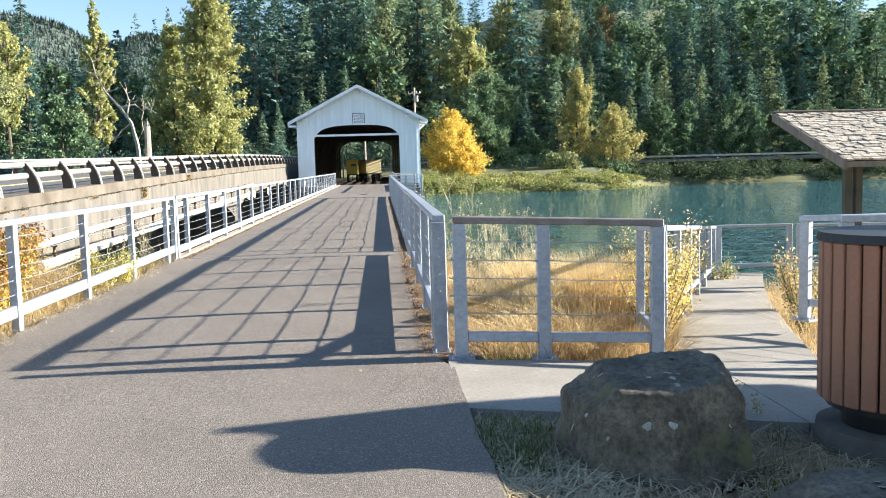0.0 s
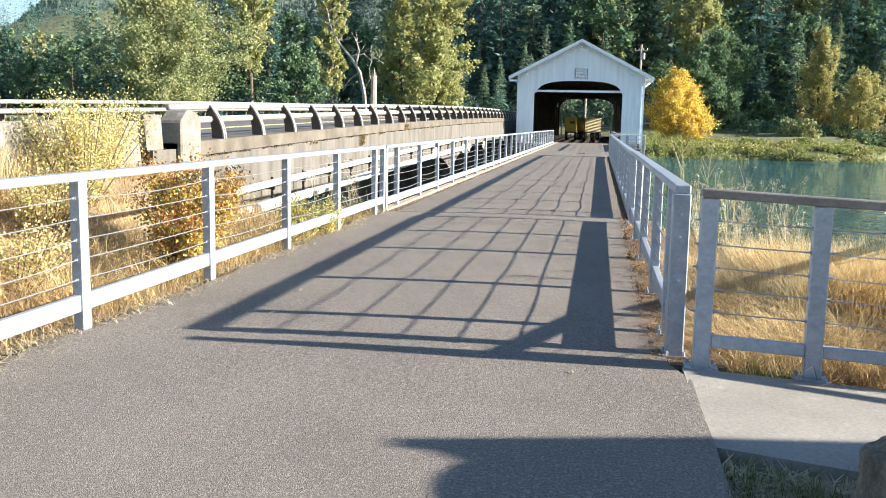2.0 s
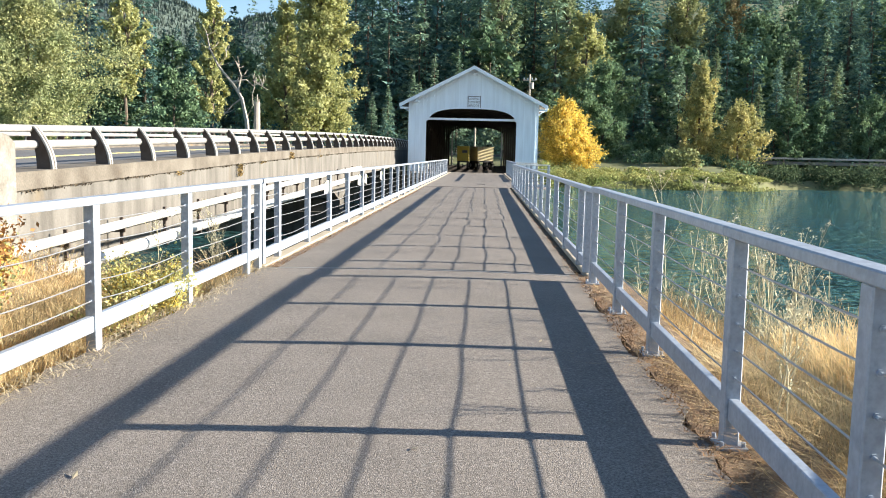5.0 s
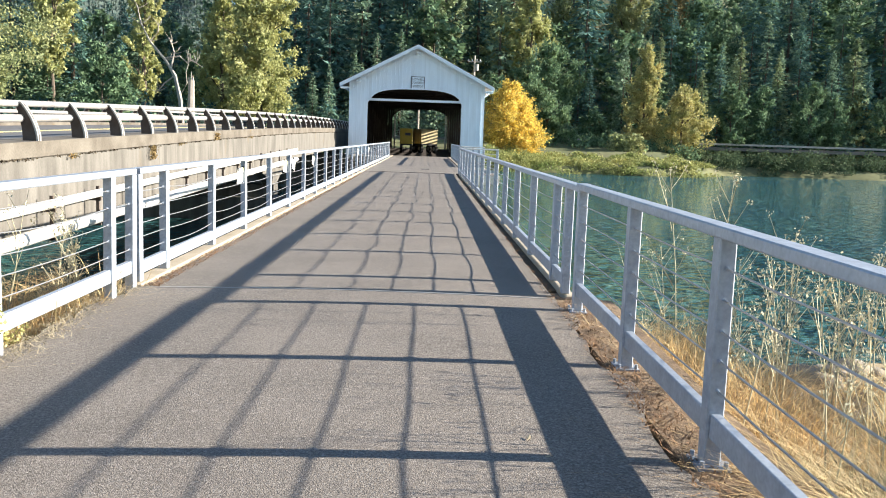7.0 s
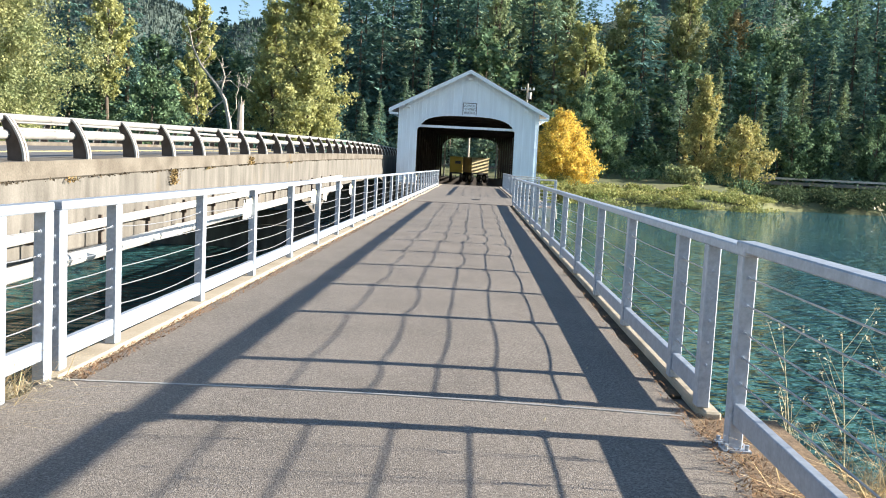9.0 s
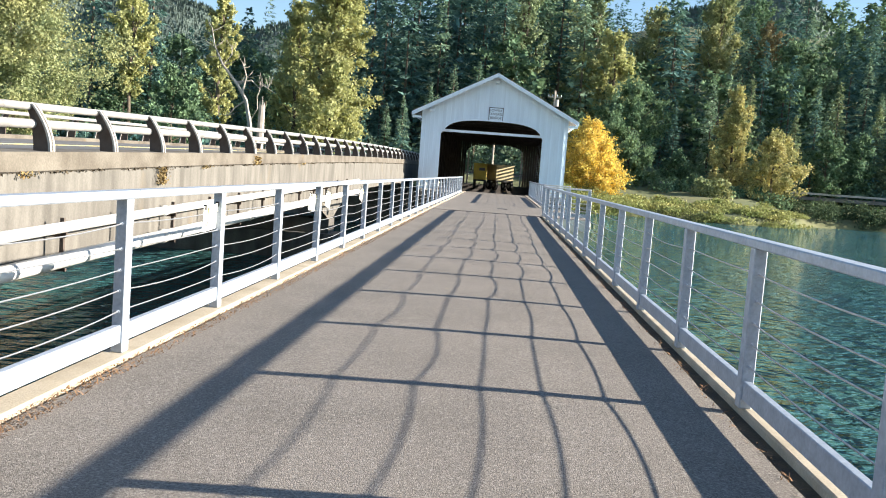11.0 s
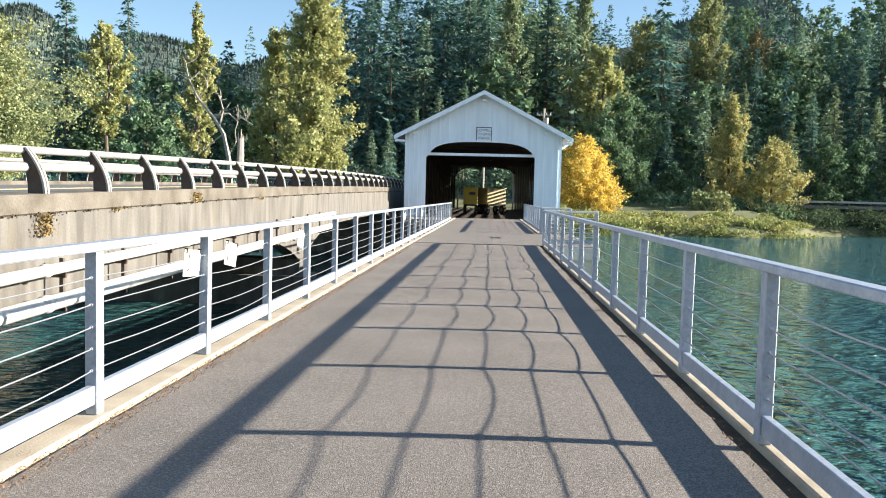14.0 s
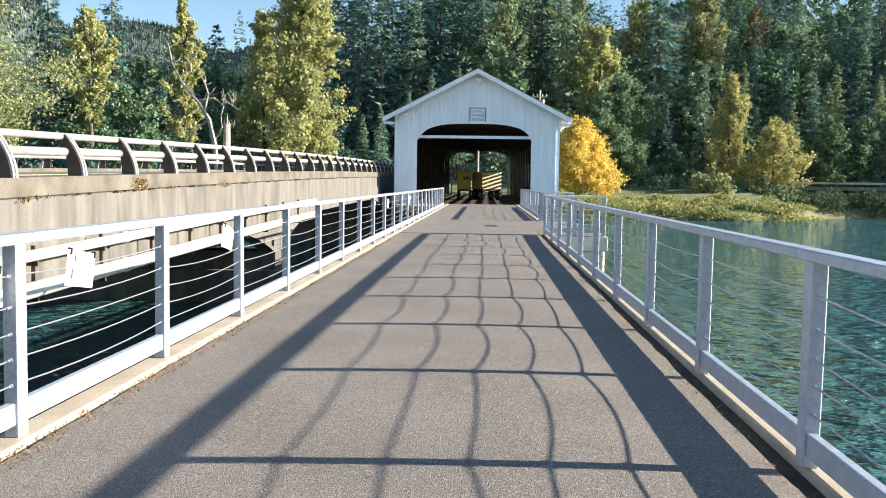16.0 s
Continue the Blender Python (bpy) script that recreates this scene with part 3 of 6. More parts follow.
right_bridge = [8.50, 9.28, 11.30, 13.24, 15.33, 17.42] + [19.53 + SP * k for k in range(8)] + [JOG0 - 0.1]
cable_fence((RAIL_R, 8.5), (RAIL_R, JOG0), [y - 8.5 for y in right_bridge], "grey galvanized steel fence with cables beside the lake", foot=-0.022, seed=5, ends=(0.75, 0.0), wire=0.005, cables=CABLES, under=0.078)
# white rails and thick white strands imitate sun on these two galvanized fences
cable_fence((RAIL_R, JOG0 + 0.06), (3.6, JOG0 + 0.06), [0.06, 0.8, 1.56], "short galvanized cable fence in sunlit white across the viewing platform", foot=0.0, seed=6, slack=0.0, wire=0.016, rail=M_pipe, strand=M_pipe, cables=CABLES, under=0.078)
cable_fence((2.4, JOG1 + 0.02), (3.6, JOG1 + 0.02), [0.06, 0.6, 1.15], "short galvanized cable fence in sunlit white closing the viewing platform", foot=0.0, seed=8, slack=0.0, wire=0.016, rail=M_pipe, strand=M_pipe, cables=CABLES, under=0.078)
cable_fence((2.4, JOG1 + 0.1), (2.4, END_Y), [0.06] + [2.0 * k for k in range(1, 10)], "galvanized cable fence between platform and covered bridge", foot=-0.02, seed=9, cables=CABLES, under=0.078)
cable_fence((2.065, -0.40), (3.69, -0.43), [0.05, 0.70, 1.585], "grey cable fence panel closing the gap beside the path", h=1.09, foot=0.02, zb=-0.07, seed=10, rail=M_darkrail, group="cable fences of the lookout")
cable_fence((3.70, -0.36), (3.98, 1.15), [0.06, 1.5], "short cable fence leading from the closing panel", h=1.03, foot=0.05, za=-0.06, zb=-0.16, seed=11, group="cable fences of the lookout")
cable_fence((4.25, 1.3), (8.3, 10.6), [0.06] + [1.7 * k for k in range(1, 6)] + [10.1], "galvanized cable fence down the sloping lookout path", h=1.0, foot=0.05, za=-0.16, zb=-0.9, seed=16, group="cable fences of the lookout")
cable_fence((8.4, 10.75), (9.8, 10.6), [0.06, 1.5], "low galvanized cable fence at the water's edge", h=1.0, foot=0.05, za=-0.9, zb=-0.9, seed=12, group="cable fences of the lookout")
cable_fence((5.66, 1.35), (6.7, -0.35), [0.06, 1.0, 1.95], "galvanized cable fence beside the lookout path", h=1.02, foot=0.02, za=-0.13, zb=-0.02, seed=13, group="cable fences of the lookout")
cable_fence((5.05, -0.42), (8.2, -0.95), [0.12, 1.6, 3.1], "galvanized cable fence behind the litter bin", h=1.02, foot=0.02, za=-0.01, zb=-0.01, seed=14, group="cable fences of the lookout")
cable_fence((9.95, 10.5), (14.5, 9.6), [0.1, 2.3, 4.6], "galvanized cable fence along the lake shore", h=1.0, foot=0.05, za=-0.9, zb=-0.9, seed=15, group="cable fences of the lookout")


# ---- road bridge ----
RX = -6.45


def along(bm, outline, y0, y1, step, bottom=None):
    """A strip that follows the road: outline of (x, dz) points, dz from the ledge top."""
    prev = None
    n = max(1, int((y1 - y0) / step))
    for i in range(n + 1):
        y = y0 + (y1 - y0) * i / n
        z = float(road_z(y))
        row = [bm.verts.new((x, y, z + (bottom(y) if dz == "s" else dz))) for x, dz in outline]
        if prev:
            for k in range(len(row)):
                bm.faces.new((prev[k], prev[(k + 1) % len(row)], row[(k + 1) % len(row)], row[k]))
        else:
            bm.faces.new(row)
        prev = row
    bm.faces.new(prev[::-1])


PIERS = (42.3, 73.0, 104.0)


def soffit(y):
    """How far the curved girder reaches below the ledge."""
    d = min(abs(y - p) for p in (*PIERS, 10.5))
    return -1.62 - 1.15 * max(0.0, 1 - d / 6.5) ** 2


def rail_post_mesh():
    """A post that curves back towards the road: dark web plate and a bright bent flange."""
    w, fl = bmesh.new(), bmesh.new()
    N = 8
    front = [(0.0 - 0.30 * (i / N) ** 1.9, 0.70 * i / N) for i in range(N + 1)]
    back = [(-0.30 - 0.14 * (i / N) ** 2, 0.70 * i / N) for i in range(N + 1)]
    add_prism(w, front + back[::-1], "y", -0.02, 0.02)
    add_prism(fl, front + [(x - 0.035, z) for x, z in front[::-1]], "y", -0.075, 0.075)
    return finish(w, "web", M_web), finish(fl, "flange", M_alu)


def road_bridge():
    e = empty("road_bridge", pose(0, 0, 0), "weathered concrete road bridge with curved soffits and metal railings", "bridge")
    bm = bmesh.new()
    along(bm, [(RX + 0.05, 0.0), (RX + 0.05, -0.28), (RX, -0.31), (RX - 0.75, -0.31), (RX - 0.75, 0.0)], 9.9, 121, 1.5)
    part("ledge", bm, M_ledge, e)
    bm = bmesh.new()
    along(bm, [(RX, -0.31), (RX, "s"), (RX - 0.45, "s"), (RX - 0.45, -0.31)], 9.9, 121, 0.8, soffit)
    part("girder", bm, M_oldconc, e)
    bm = bmesh.new()
    along(bm, [(RX - 8.3, -0.31), (RX - 8.3, "s"), (RX - 8.75, "s"), (RX - 8.75, -0.31)], 9.9, 121, 1.6, soffit)
    part("girder", bm, M_oldconc, e)
    bm = bmesh.new()
    along(bm, [(RX - 0.45, -0.45), (RX - 0.45, -0.62), (RX - 8.3, -0.62), (RX - 8.3, -0.45)], 9.9, 121, 3)
    part("deck_slab", bm, M_oldconc, e)
    bm = bmesh.new()
    along(bm, [(RX - 8.2, 0.0), (RX - 8.2, -0.31), (RX - 8.85, -0.31), (RX - 8.85, 0.0)], 9.9, 121, 3)
    part("ledge", bm, M_ledge, e)
    for y in PIERS:
        z = float(road_z(y))
        bm = bmesh.new()
        add_prism(bm, [(y - 0.75, -6), (y + 0.75, -6), (y + 0.6, z - 2.6), (y - 0.6, z - 2.6)], "x", RX - 8.9, RX + 0.05)
        part("pier", bm, M_oldconc, e)
        bm = bmesh.new()
        add_prism(bm, [(y - 1.0, -6), (y + 1.0, -6), (y + 1.0, -1.55), (y - 1.0, -1.55)], "x", RX - 9.2, RX + 0.35)
        part("pier_footing", bm, M_oldconc, e)
    bm = bmesh.new()
    add_prism(bm, [(9.0, -5.0), (10.6, -5.0), (10.6, -0.2), (9.9, 0.86), (9.0, 0.86)], "x", RX - 9.2, RX + 0.02)
    part("abutment", bm, M_oldconc, e)
    bm = bmesh.new()
    add_prism(bm, [(9.9, -0.3), (10.75, -0.3), (10.75, 1.46), (10.55, 1.57), (10.2, 1.6), (9.9, 1.38)], "x", RX - 0.32, RX + 0.14)
    bmesh.ops.bevel(bm, geom=bm.edges[:], offset=0.03, segments=1, affect='EDGES')
    part("end_pylon", bm, M_pylon, e, "pale chipped concrete end block")
    for y0, y1, top in ((2.2, 5.55, 1.36), (5.6, 8.75, 1.38), (9.0, 9.62, 1.5)):
        bm = bmesh.new()
        add_prism(bm, [(RX - 0.52, 0.4), (RX - 0.02, 0.4), (RX - 0.10, 0.95), (RX - 0.12, top), (RX - 0.38, top), (RX - 0.42, 0.95)], "y", y0, y1)
        bmesh.ops.bevel(bm, geom=bm.edges[:], offset=0.025, segments=1, affect='EDGES')
        part("parapet", bm, M_pylon, e, "weathered concrete parapet length")
    web, fl = rail_post_mesh()
    for side, x in ((1, RX + 0.02), (-1, RX - 8.78)):
        for k in range(0 if side > 0 else -1, 47):
            y = 12.2 + 2.27 * k
            z = float(road_z(y))
            m = pose(x, y, z, 0, 0, 0 if side > 0 else 180)
            p = piece("rail_post", web, e, m)
            piece("flange", fl, p)
        for dz, dx, r in ((0.665, -0.37, 0.062), (0.40, -0.30, 0.075)):
            for k in range(0, 13):
                y0 = 9.7 + 8.55 * k + (0.7 if k == 0 and side > 0 else 0)
                bm = bmesh.new()
                pts = [(x + side * (dx - 0.03), y, float(road_z(y)) + dz) for y in np.linspace(y0 + 0.012, 9.7 + 8.55 * k + 8.54, 6)]
                add_tube(bm, pts, r, 10)
                part("rail_tube", bm, M_alu, e, smooth=True)
    return e


road_bridge()
bm = bmesh.new()
along(bm, [(RX - 0.75, -0.12), (RX - 0.75, -0.44), (RX - 8.2, -0.44), (RX - 8.2, -0.12)], 9.9, 125, 3)
tagged(part("road", bm, M_road), "grey asphalt road across the concrete bridge", "road", kind="structure")
bm = bmesh.new()
add_prism(bm, [(-60, 0.78), (9.9, 0.86), (9.9, 0.4), (-60, 0.3)], "x", RX - 9.0, RX - 0.7)
tagged(part("road_approach", bm, M_road), "grey asphalt road approach on its embankment", "road", kind="structure")
for dx in (-0.12, 0.12):
    bm = bmesh.new()
    along(bm, [(RX - 4.45 + dx, -0.112), (RX - 4.45 + dx, -0.118), (RX - 4.57 + dx, -0.118), (RX - 4.57 + dx, -0.112)], 9.9, 122, 3)
    tagged(part("road_line", bm, M_mark), "worn yellow centre line on the road", "road marking", kind="structure")
bm = bmesh.new()
along(bm, [(RX - 1.05, -0.112), (RX - 1.05, -0.118), (RX - 1.17, -0.118), (RX - 1.17, -0.112)], 9.9, 122, 3)
tagged(part("road_line", bm, M_pipe), "white edge line on the road", "road marking", kind="structure")


def utility_pipes():
    e = empty("utility_pipes", pose(0, 0, 0), "two white utility pipes bracketed to the bridge side", "pipe")
    for dz, r in ((-1.12, 0.085), (-1.62, 0.12)):
        for k in range(6):
            y0, y1 = 10.6 + 6.1 * k, 10.6 + 6.1 * (k + 1)
            bm = bmesh.new()
            ys = np.linspace(y0 + 0.01, y1 - 0.01, 5)
            add_tube(bm, [(RX + 0.30, y, float(road_z(y)) + dz) for y in ys], r, 10)
            for y in (y0 + 0.06,):
                add_tube(bm, [(RX + 0.30, y, float(road_z(y)) + dz), (RX + 0.30, y + 0.14, float(road_z(y + 0.14)) + dz)], r + 0.02, 10)
            part("pipe", bm, M_pipe, e, smooth=True)
        bm = bmesh.new()
        z0 = float(road_z(10.6)) + dz
        add_tube(bm, [(RX + 0.30, 10.62, z0), (RX + 0.36, 9.4, z0 - 0.05), (RX + 0.5, 7.6, z0 - 0.22), (RX + 0.6, 6.6, z0 - 0.5)], r, 10)
        part("pipe", bm, M_pipe, e, smooth=True)
    bm = bmesh.new()
    add_box(bm, -0.03, 0.34, -0.025, 0.025, -1.28, -1.2)
    add_box(bm, 0.24, 0.30, -0.025, 0.025, -1.80, -0.98)
    add_box(bm, 0.02, 0.34, -0.025, 0.025, -1.80, -1.745)
    br = finish(bm, "bracket", M_web)
    for k in range(15):
        y = 12.0 + 2.3 * k
        piece("bracket", br, e, pose(RX, y, float(road_z(y))))


utility_pipes()


# ---- covered bridge ----
CX, FY, LEN = -0.24, 70.2, 50.0


def roof_under(x):
    return 8.30 - 0.513 * abs(x - CX)


def arch_z(x):
    """Underside of the portal's opening at x, or None outside it."""
    u = abs(x - CX + 0.12) / 3.52
    if u >= 1:
        return None
    return 4.02 + 1.08 * (1 - u ** 3.2) ** (1 / 2.2)


def portal(e, y, thick, front):
    """Board-and-batten gable wall with an arched opening."""
    w = 5.25
    n = 36
    bw = 2 * w / n
    for i in range(n):
        x0, x1 = CX - w + i * bw, CX - w + (i + 1) * bw
        a0, a1 = arch_z(x0), arch_z(x1)
        inside = a0 is not None or a1 is not None
        b0 = (a0 if a0 is not None else 4.02) if inside else -0.35
        b1 = (a1 if a1 is not None else 4.02) if inside else -0.35
        bm = bmesh.new()
        add_prism(bm, [(x0 + 0.012, b0), (x1 - 0.012, b1), (x1 - 0.012, roof_under(x1)), (x0 + 0.012, roof_under(x0))], "y", y, y + thick)
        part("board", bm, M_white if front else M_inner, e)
        if front and i:
            b = b0 + 0.02 if inside else b0
            bm = bmesh.new()
            add_prism(bm, [(x0 - 0.038, b), (x0 + 0.038, b), (x0 + 0.038, roof_under(x0) - 0.02), (x0 - 0.038, roof_under(x0) - 0.02)], "y", y - 0.06, y - 0.001)
            part("batten", bm, M_white, e)
    bm = bmesh.new()
    xs = np.linspace(CX - 0.12 - 3.515, CX - 0.12 + 3.515, 41)
    lo = [(x, (arch_z(x) or 4.02)) for x in xs]
    hi = [(x, (arch_z(x) or 4.02) + 0.11) for x in xs[::-1]]
    yy = y - 0.11 if front else y + thick
    add_prism(bm, lo + hi, "y", yy, yy + 0.045)
    part("arch_trim", bm, M_white, e)


def covered_bridge():
    e = empty("covered_bridge", pose(0, 0, 0), "white board-and-batten covered bridge with an arched portal and gable roof", "covered bridge")
    portal(e, FY, 0.09, True)
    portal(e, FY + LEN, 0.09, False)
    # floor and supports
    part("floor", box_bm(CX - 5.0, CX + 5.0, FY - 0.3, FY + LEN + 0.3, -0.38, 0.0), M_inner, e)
    for y in (FY + 0.8, FY + LEN / 2, FY + LEN - 1):
        part("pier", box_bm(CX - 5.2, CX + 5.2, y - 0.9, y + 0.9, -6, -0.4, bevel=0.05), M_oldconc, e)
    # side walls: boarded low and high, open slats between on the sunny side
    for x, s in ((CX - 5.2, -1), (CX + 5.2, 1)):
        x0, x1 = (x, x + 0.08) if s < 0 else (x - 0.08, x)
        for k in range(25):
            y0, y1 = FY + 0.1 + k * 1.992, FY + 0.1 + (k + 1) * 1.992 - 0.008
            part("side_board", box_bm(x0, x1, y0, y1, -0.5, 1.15), M_white, e)
            part("side_board", box_bm(x0, x1, y0, y1, 3.35, 5.62), M_white, e)
            if s < 0 or k % 2:
                dpt = 0.3 if s < 0 else 0.1
                xa = x + 0.3 if s < 0 else x - 0.09 - dpt
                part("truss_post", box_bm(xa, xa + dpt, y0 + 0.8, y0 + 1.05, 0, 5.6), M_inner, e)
            # added dark boards that deepen the shade inside the wall
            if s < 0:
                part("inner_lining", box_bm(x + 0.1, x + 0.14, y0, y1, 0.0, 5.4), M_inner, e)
        if s > 0:
            for j in range(7):
                part("slat", box_bm(x0, x1, FY + 0.1, FY + LEN, 1.28 + 0.3 * j, 1.42 + 0.3 * j), M_white, e)
        else:
            part("side_board", box_bm(x0, x1, FY + 0.1, FY + LEN, 1.16, 3.34), M_white, e)
    for k in range(12):
        y = FY + 0.9 + 4.2 * k
        for x, s in ((CX - 4.75, 1),):
            bm = bmesh.new()
            add_tube(bm, [(x, y, 0.2), (x, y + 4.0, 5.3)], 0.16, 4)
            part("truss_brace", bm, M_inner, e)
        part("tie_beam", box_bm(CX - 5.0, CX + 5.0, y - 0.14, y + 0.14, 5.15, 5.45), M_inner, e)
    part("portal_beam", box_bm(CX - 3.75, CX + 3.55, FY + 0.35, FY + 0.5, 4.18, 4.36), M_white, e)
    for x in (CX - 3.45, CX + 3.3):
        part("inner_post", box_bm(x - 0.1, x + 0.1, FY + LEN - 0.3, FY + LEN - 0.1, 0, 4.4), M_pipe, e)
    # added dark sheathing under both slopes, standing in for roof shade
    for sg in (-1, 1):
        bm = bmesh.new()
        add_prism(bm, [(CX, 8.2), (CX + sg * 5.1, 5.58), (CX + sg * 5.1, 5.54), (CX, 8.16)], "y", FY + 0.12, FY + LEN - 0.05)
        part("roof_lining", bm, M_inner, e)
    # roof: two slopes with shingle courses, white fascia along the gable
    for s in (-1, 1):
        bm = bmesh.new()
        a = (CX, 8.32)
        b = (CX + s * 5.88, 8.32 - 0.513 * 5.88)
        add_prism(bm, [a, b, (b[0], b[1] + 0.12), (a[0], a[1] + 0.14)], "y", FY - 0.65, FY + LEN + 0.65)
        part("roof_slope", bm, M_roof, e)
        bm = bmesh.new()
        add_prism(bm, [(a[0], a[1] - 0.12), (b[0], b[1] - 0.16), (b[0], b[1] + 0.13), (a[0], a[1] + 0.15)], "y", FY - 0.72, FY - 0.652)
        part("fascia", bm, M_white, e)
        bm = bmesh.new()
        add_box(bm, *(sorted((b[0], b[0] + s * 0.05))), FY - 0.7, FY + LEN + 0.6, b[1] - 0.14, b[1] + 0.1)
        part("gutter_board", bm, M_white, e)
        bm = bmesh.new()
        add_box(bm, *(sorted((b[0] - s * 0.62, b[0]))), FY - 0.62, FY + 0.1, b[1] - 0.3, b[1] - 0.17)
        part("eave_return", bm, M_white, e)
    for j in range(16):
        for s in (-1, 1):
            t0, t1 = j / 16, (j + 1) / 16
            bm = bmesh.new()
            xa, xb = CX + s * 5.88 * t0, CX + s * 5.9 * t1
            add_prism(bm, [(xa, 8.47 - 0.513 * 5.88 * t0), (xb, 8.475 - 0.513 * 5.88 * t1), (xb, 8.5 - 0.513 * 5.88 * t1), (xa, 8.475 - 0.513 * 5.88 * t0)], "y", FY - 0.68, FY + LEN + 0.66)
            part("shingle_course", bm, M_roof, e)
    return e


covered_bridge()
slab("bridge_approach", [(-5.0, END_Y + 4.8), (4.6, END_Y + 4.8), (4.6, FY - 0.1), (-5.0, FY - 0.1)], -0.4, -0.001, M_walk, "concrete threshold before the covered bridge")
slab("bridge_threshold", [(-2.9, 63.5), (-2.14, 63.5), (-2.14, END_Y + 4.8), (-5, END_Y + 4.8), (-5, 66)], -0.4, -0.004, M_walk, "concrete threshold before the covered bridge")


def floodlight(m):
    e = empty("floodlight", m, "small white floodlight on the gable", "lamp", "gable floodlights")
    part("housing", box_bm(-0.16, 0.16, -0.3, -0.05, -0.1, 0.1, bevel=0.03), M_white, e)
    part("arm", box_bm(-0.03, 0.03, -0.06, 0.0, -0.04, 0.16), M_white, e)
    return e


floodlight(pose(CX + 0.03, FY - 0.03, 7.86))
floodlight(pose(CX - 4.55, FY - 0.03, 5.62))
floodlight(pose(CX + 4.2, FY - 0.03, 5.75))


def words(name, text, size, m, parent, mat=None):
    cu = bpy.data.curves.new(name, "FONT")
    cu.body, cu.size, cu.align_x, cu.align_y, cu.extrude = text, size, 'CENTER', 'CENTER', 0.006
    ob = new(name, cu)
    ob.matrix_basis = m
    bpy.context.view_layer.update()
    me = bpy.data.meshes.new_from_object(ob.evaluated_get(bpy.context.evaluated_depsgraph_get()))
    bpy.data.objects.remove(ob)
    me.materials.clear()
    me.materials.append(mat or M_text)
    o = new(name, me)
    o.parent = parent
    o.matrix_basis = m
    return o


def name_board():
    e = empty("name_board", pose(CX + 0.04, FY - 0.035, 5.62), "white name board with dark lettering above the portal", "sign")
    part("panel", box_bm(-0.52, 0.52, -0.04, 0.0, -0.48, 0.48, bevel=0.01), M_white, e)
    for c in ((-0.52, 0.52, -0.055, -0.038, 0.43, 0.48), (-0.52, 0.52, -0.055, -0.038, -0.48, -0.43), (-0.52, -0.47, -0.055, -0.038, -0.43, 0.43), (0.47, 0.52, -0.055, -0.038, -0.43, 0.43)):
        part("frame", box_bm(*c), M_text, e)
    for i, w in enumerate(("LOWELL", "COVERED", "BRIDGE")):
        words("lettering", w, 0.24, pose(0, -0.045, 0.26 - 0.26 * i, 90), e)


name_board()


def cart(m, name, label, w, d, z0, h, mat):
    """A wheeled display wagon: boarded body, frame, axle wheels and a drawbar."""
    e = empty(name, m, label, "cart", "wagons in the covered bridge")
    part("body", box_bm(-w / 2, w / 2, -d / 2, d / 2, z0, z0 + h, bevel=0.03), mat, e)
    part("frame", box_bm(-w / 2 + 0.05, w / 2 - 0.05, -d / 2 - 0.05, d / 2, z0 - 0.12, z0 - 0.005), M_black, e)
    part("top_edge", box_bm(-w / 2 - 0.03, w / 2 + 0.03, -d / 2 - 0.03, d / 2 + 0.03, z0 + h + 0.002, z0 + h + 0.07), mat, e)
    for sx in (-1, 1):
        for sy in (-1, 1):
            bm = bmesh.new()
            x = sx * (w / 2 - 0.12)
            add_tube(bm, [(x - 0.11, sy * d * 0.32, z0 * 0.5), (x + 0.11, sy * d * 0.32, z0 * 0.5)], z0 * 0.5, 16)
            p = part("wheel", bm, M_rubber, e)
            bm = bmesh.new()
            add_tube(bm, [(x - 0.12, sy * d * 0.32, z0 * 0.5), (x + 0.12, sy * d * 0.32, z0 * 0.5)], z0 * 0.22, 12)
            part("hub", bm, M_alu, p)
    bm = bmesh.new()
    add_tube(bm, [(0, -d / 2, z0 * 0.7), (0, -d / 2 - 0.8, z0 * 0.35)], 0.04, 6)
    part("drawbar", bm, M_black, e)
    return e


yc = cart(pose(-1.30, 84.3, 0), "wagon", "yellow wagon with dark wheels parked in the covered bridge", 1.15, 1.6, 0.82, 1.35, M_yellow)
part("emblem", box_bm(-0.1, 0.4, -0.83, -0.802, 1.6, 1.85), M_text, yc)
cart(pose(0.45, 84.9, 0, 0, 0, 28), "wagon", "cream wagon striped by slatted sunlight in the covered bridge", 1.75, 1.7, 0.86, 1.3, M_cream)


def utility_pole(x, y, z, h):
    e = empty("utility_pole", pose(x, y, z), "pale utility pole with a crossarm and insulators", "utility pole")
    bm = bmesh.new()
    add_tube(bm, [(0, 0, 0), (0, 0, h)], 0.16, 8, 0.12)
    part("pole", bm, M_snag, e)
    part("crossarm", box_bm(-0.9, 0.9, -0.06, 0.06, h - 0.9, h - 0.76), M_snag, e)
    for dx in (-0.8, -0.3, 0.3, 0.8):
        bm = bmesh.new()
        add_tube(bm, [(dx, 0, h - 0.76), (dx, 0, h - 0.5)], 0.06, 8, 0.04)
        part("insulator", bm, M_white, e)
    bm = bmesh.new()
    add_tube(bm, [(0.32, 0, h - 2.0), (0.32, 0, h - 1.15)], 0.22, 12)
    part("transformer", bm, M_alu, e)


utility_pole(6.75, 123.0, -0.5, 13.2)
utility_pole(-0.75, 134.0, 0.2, 9.5)


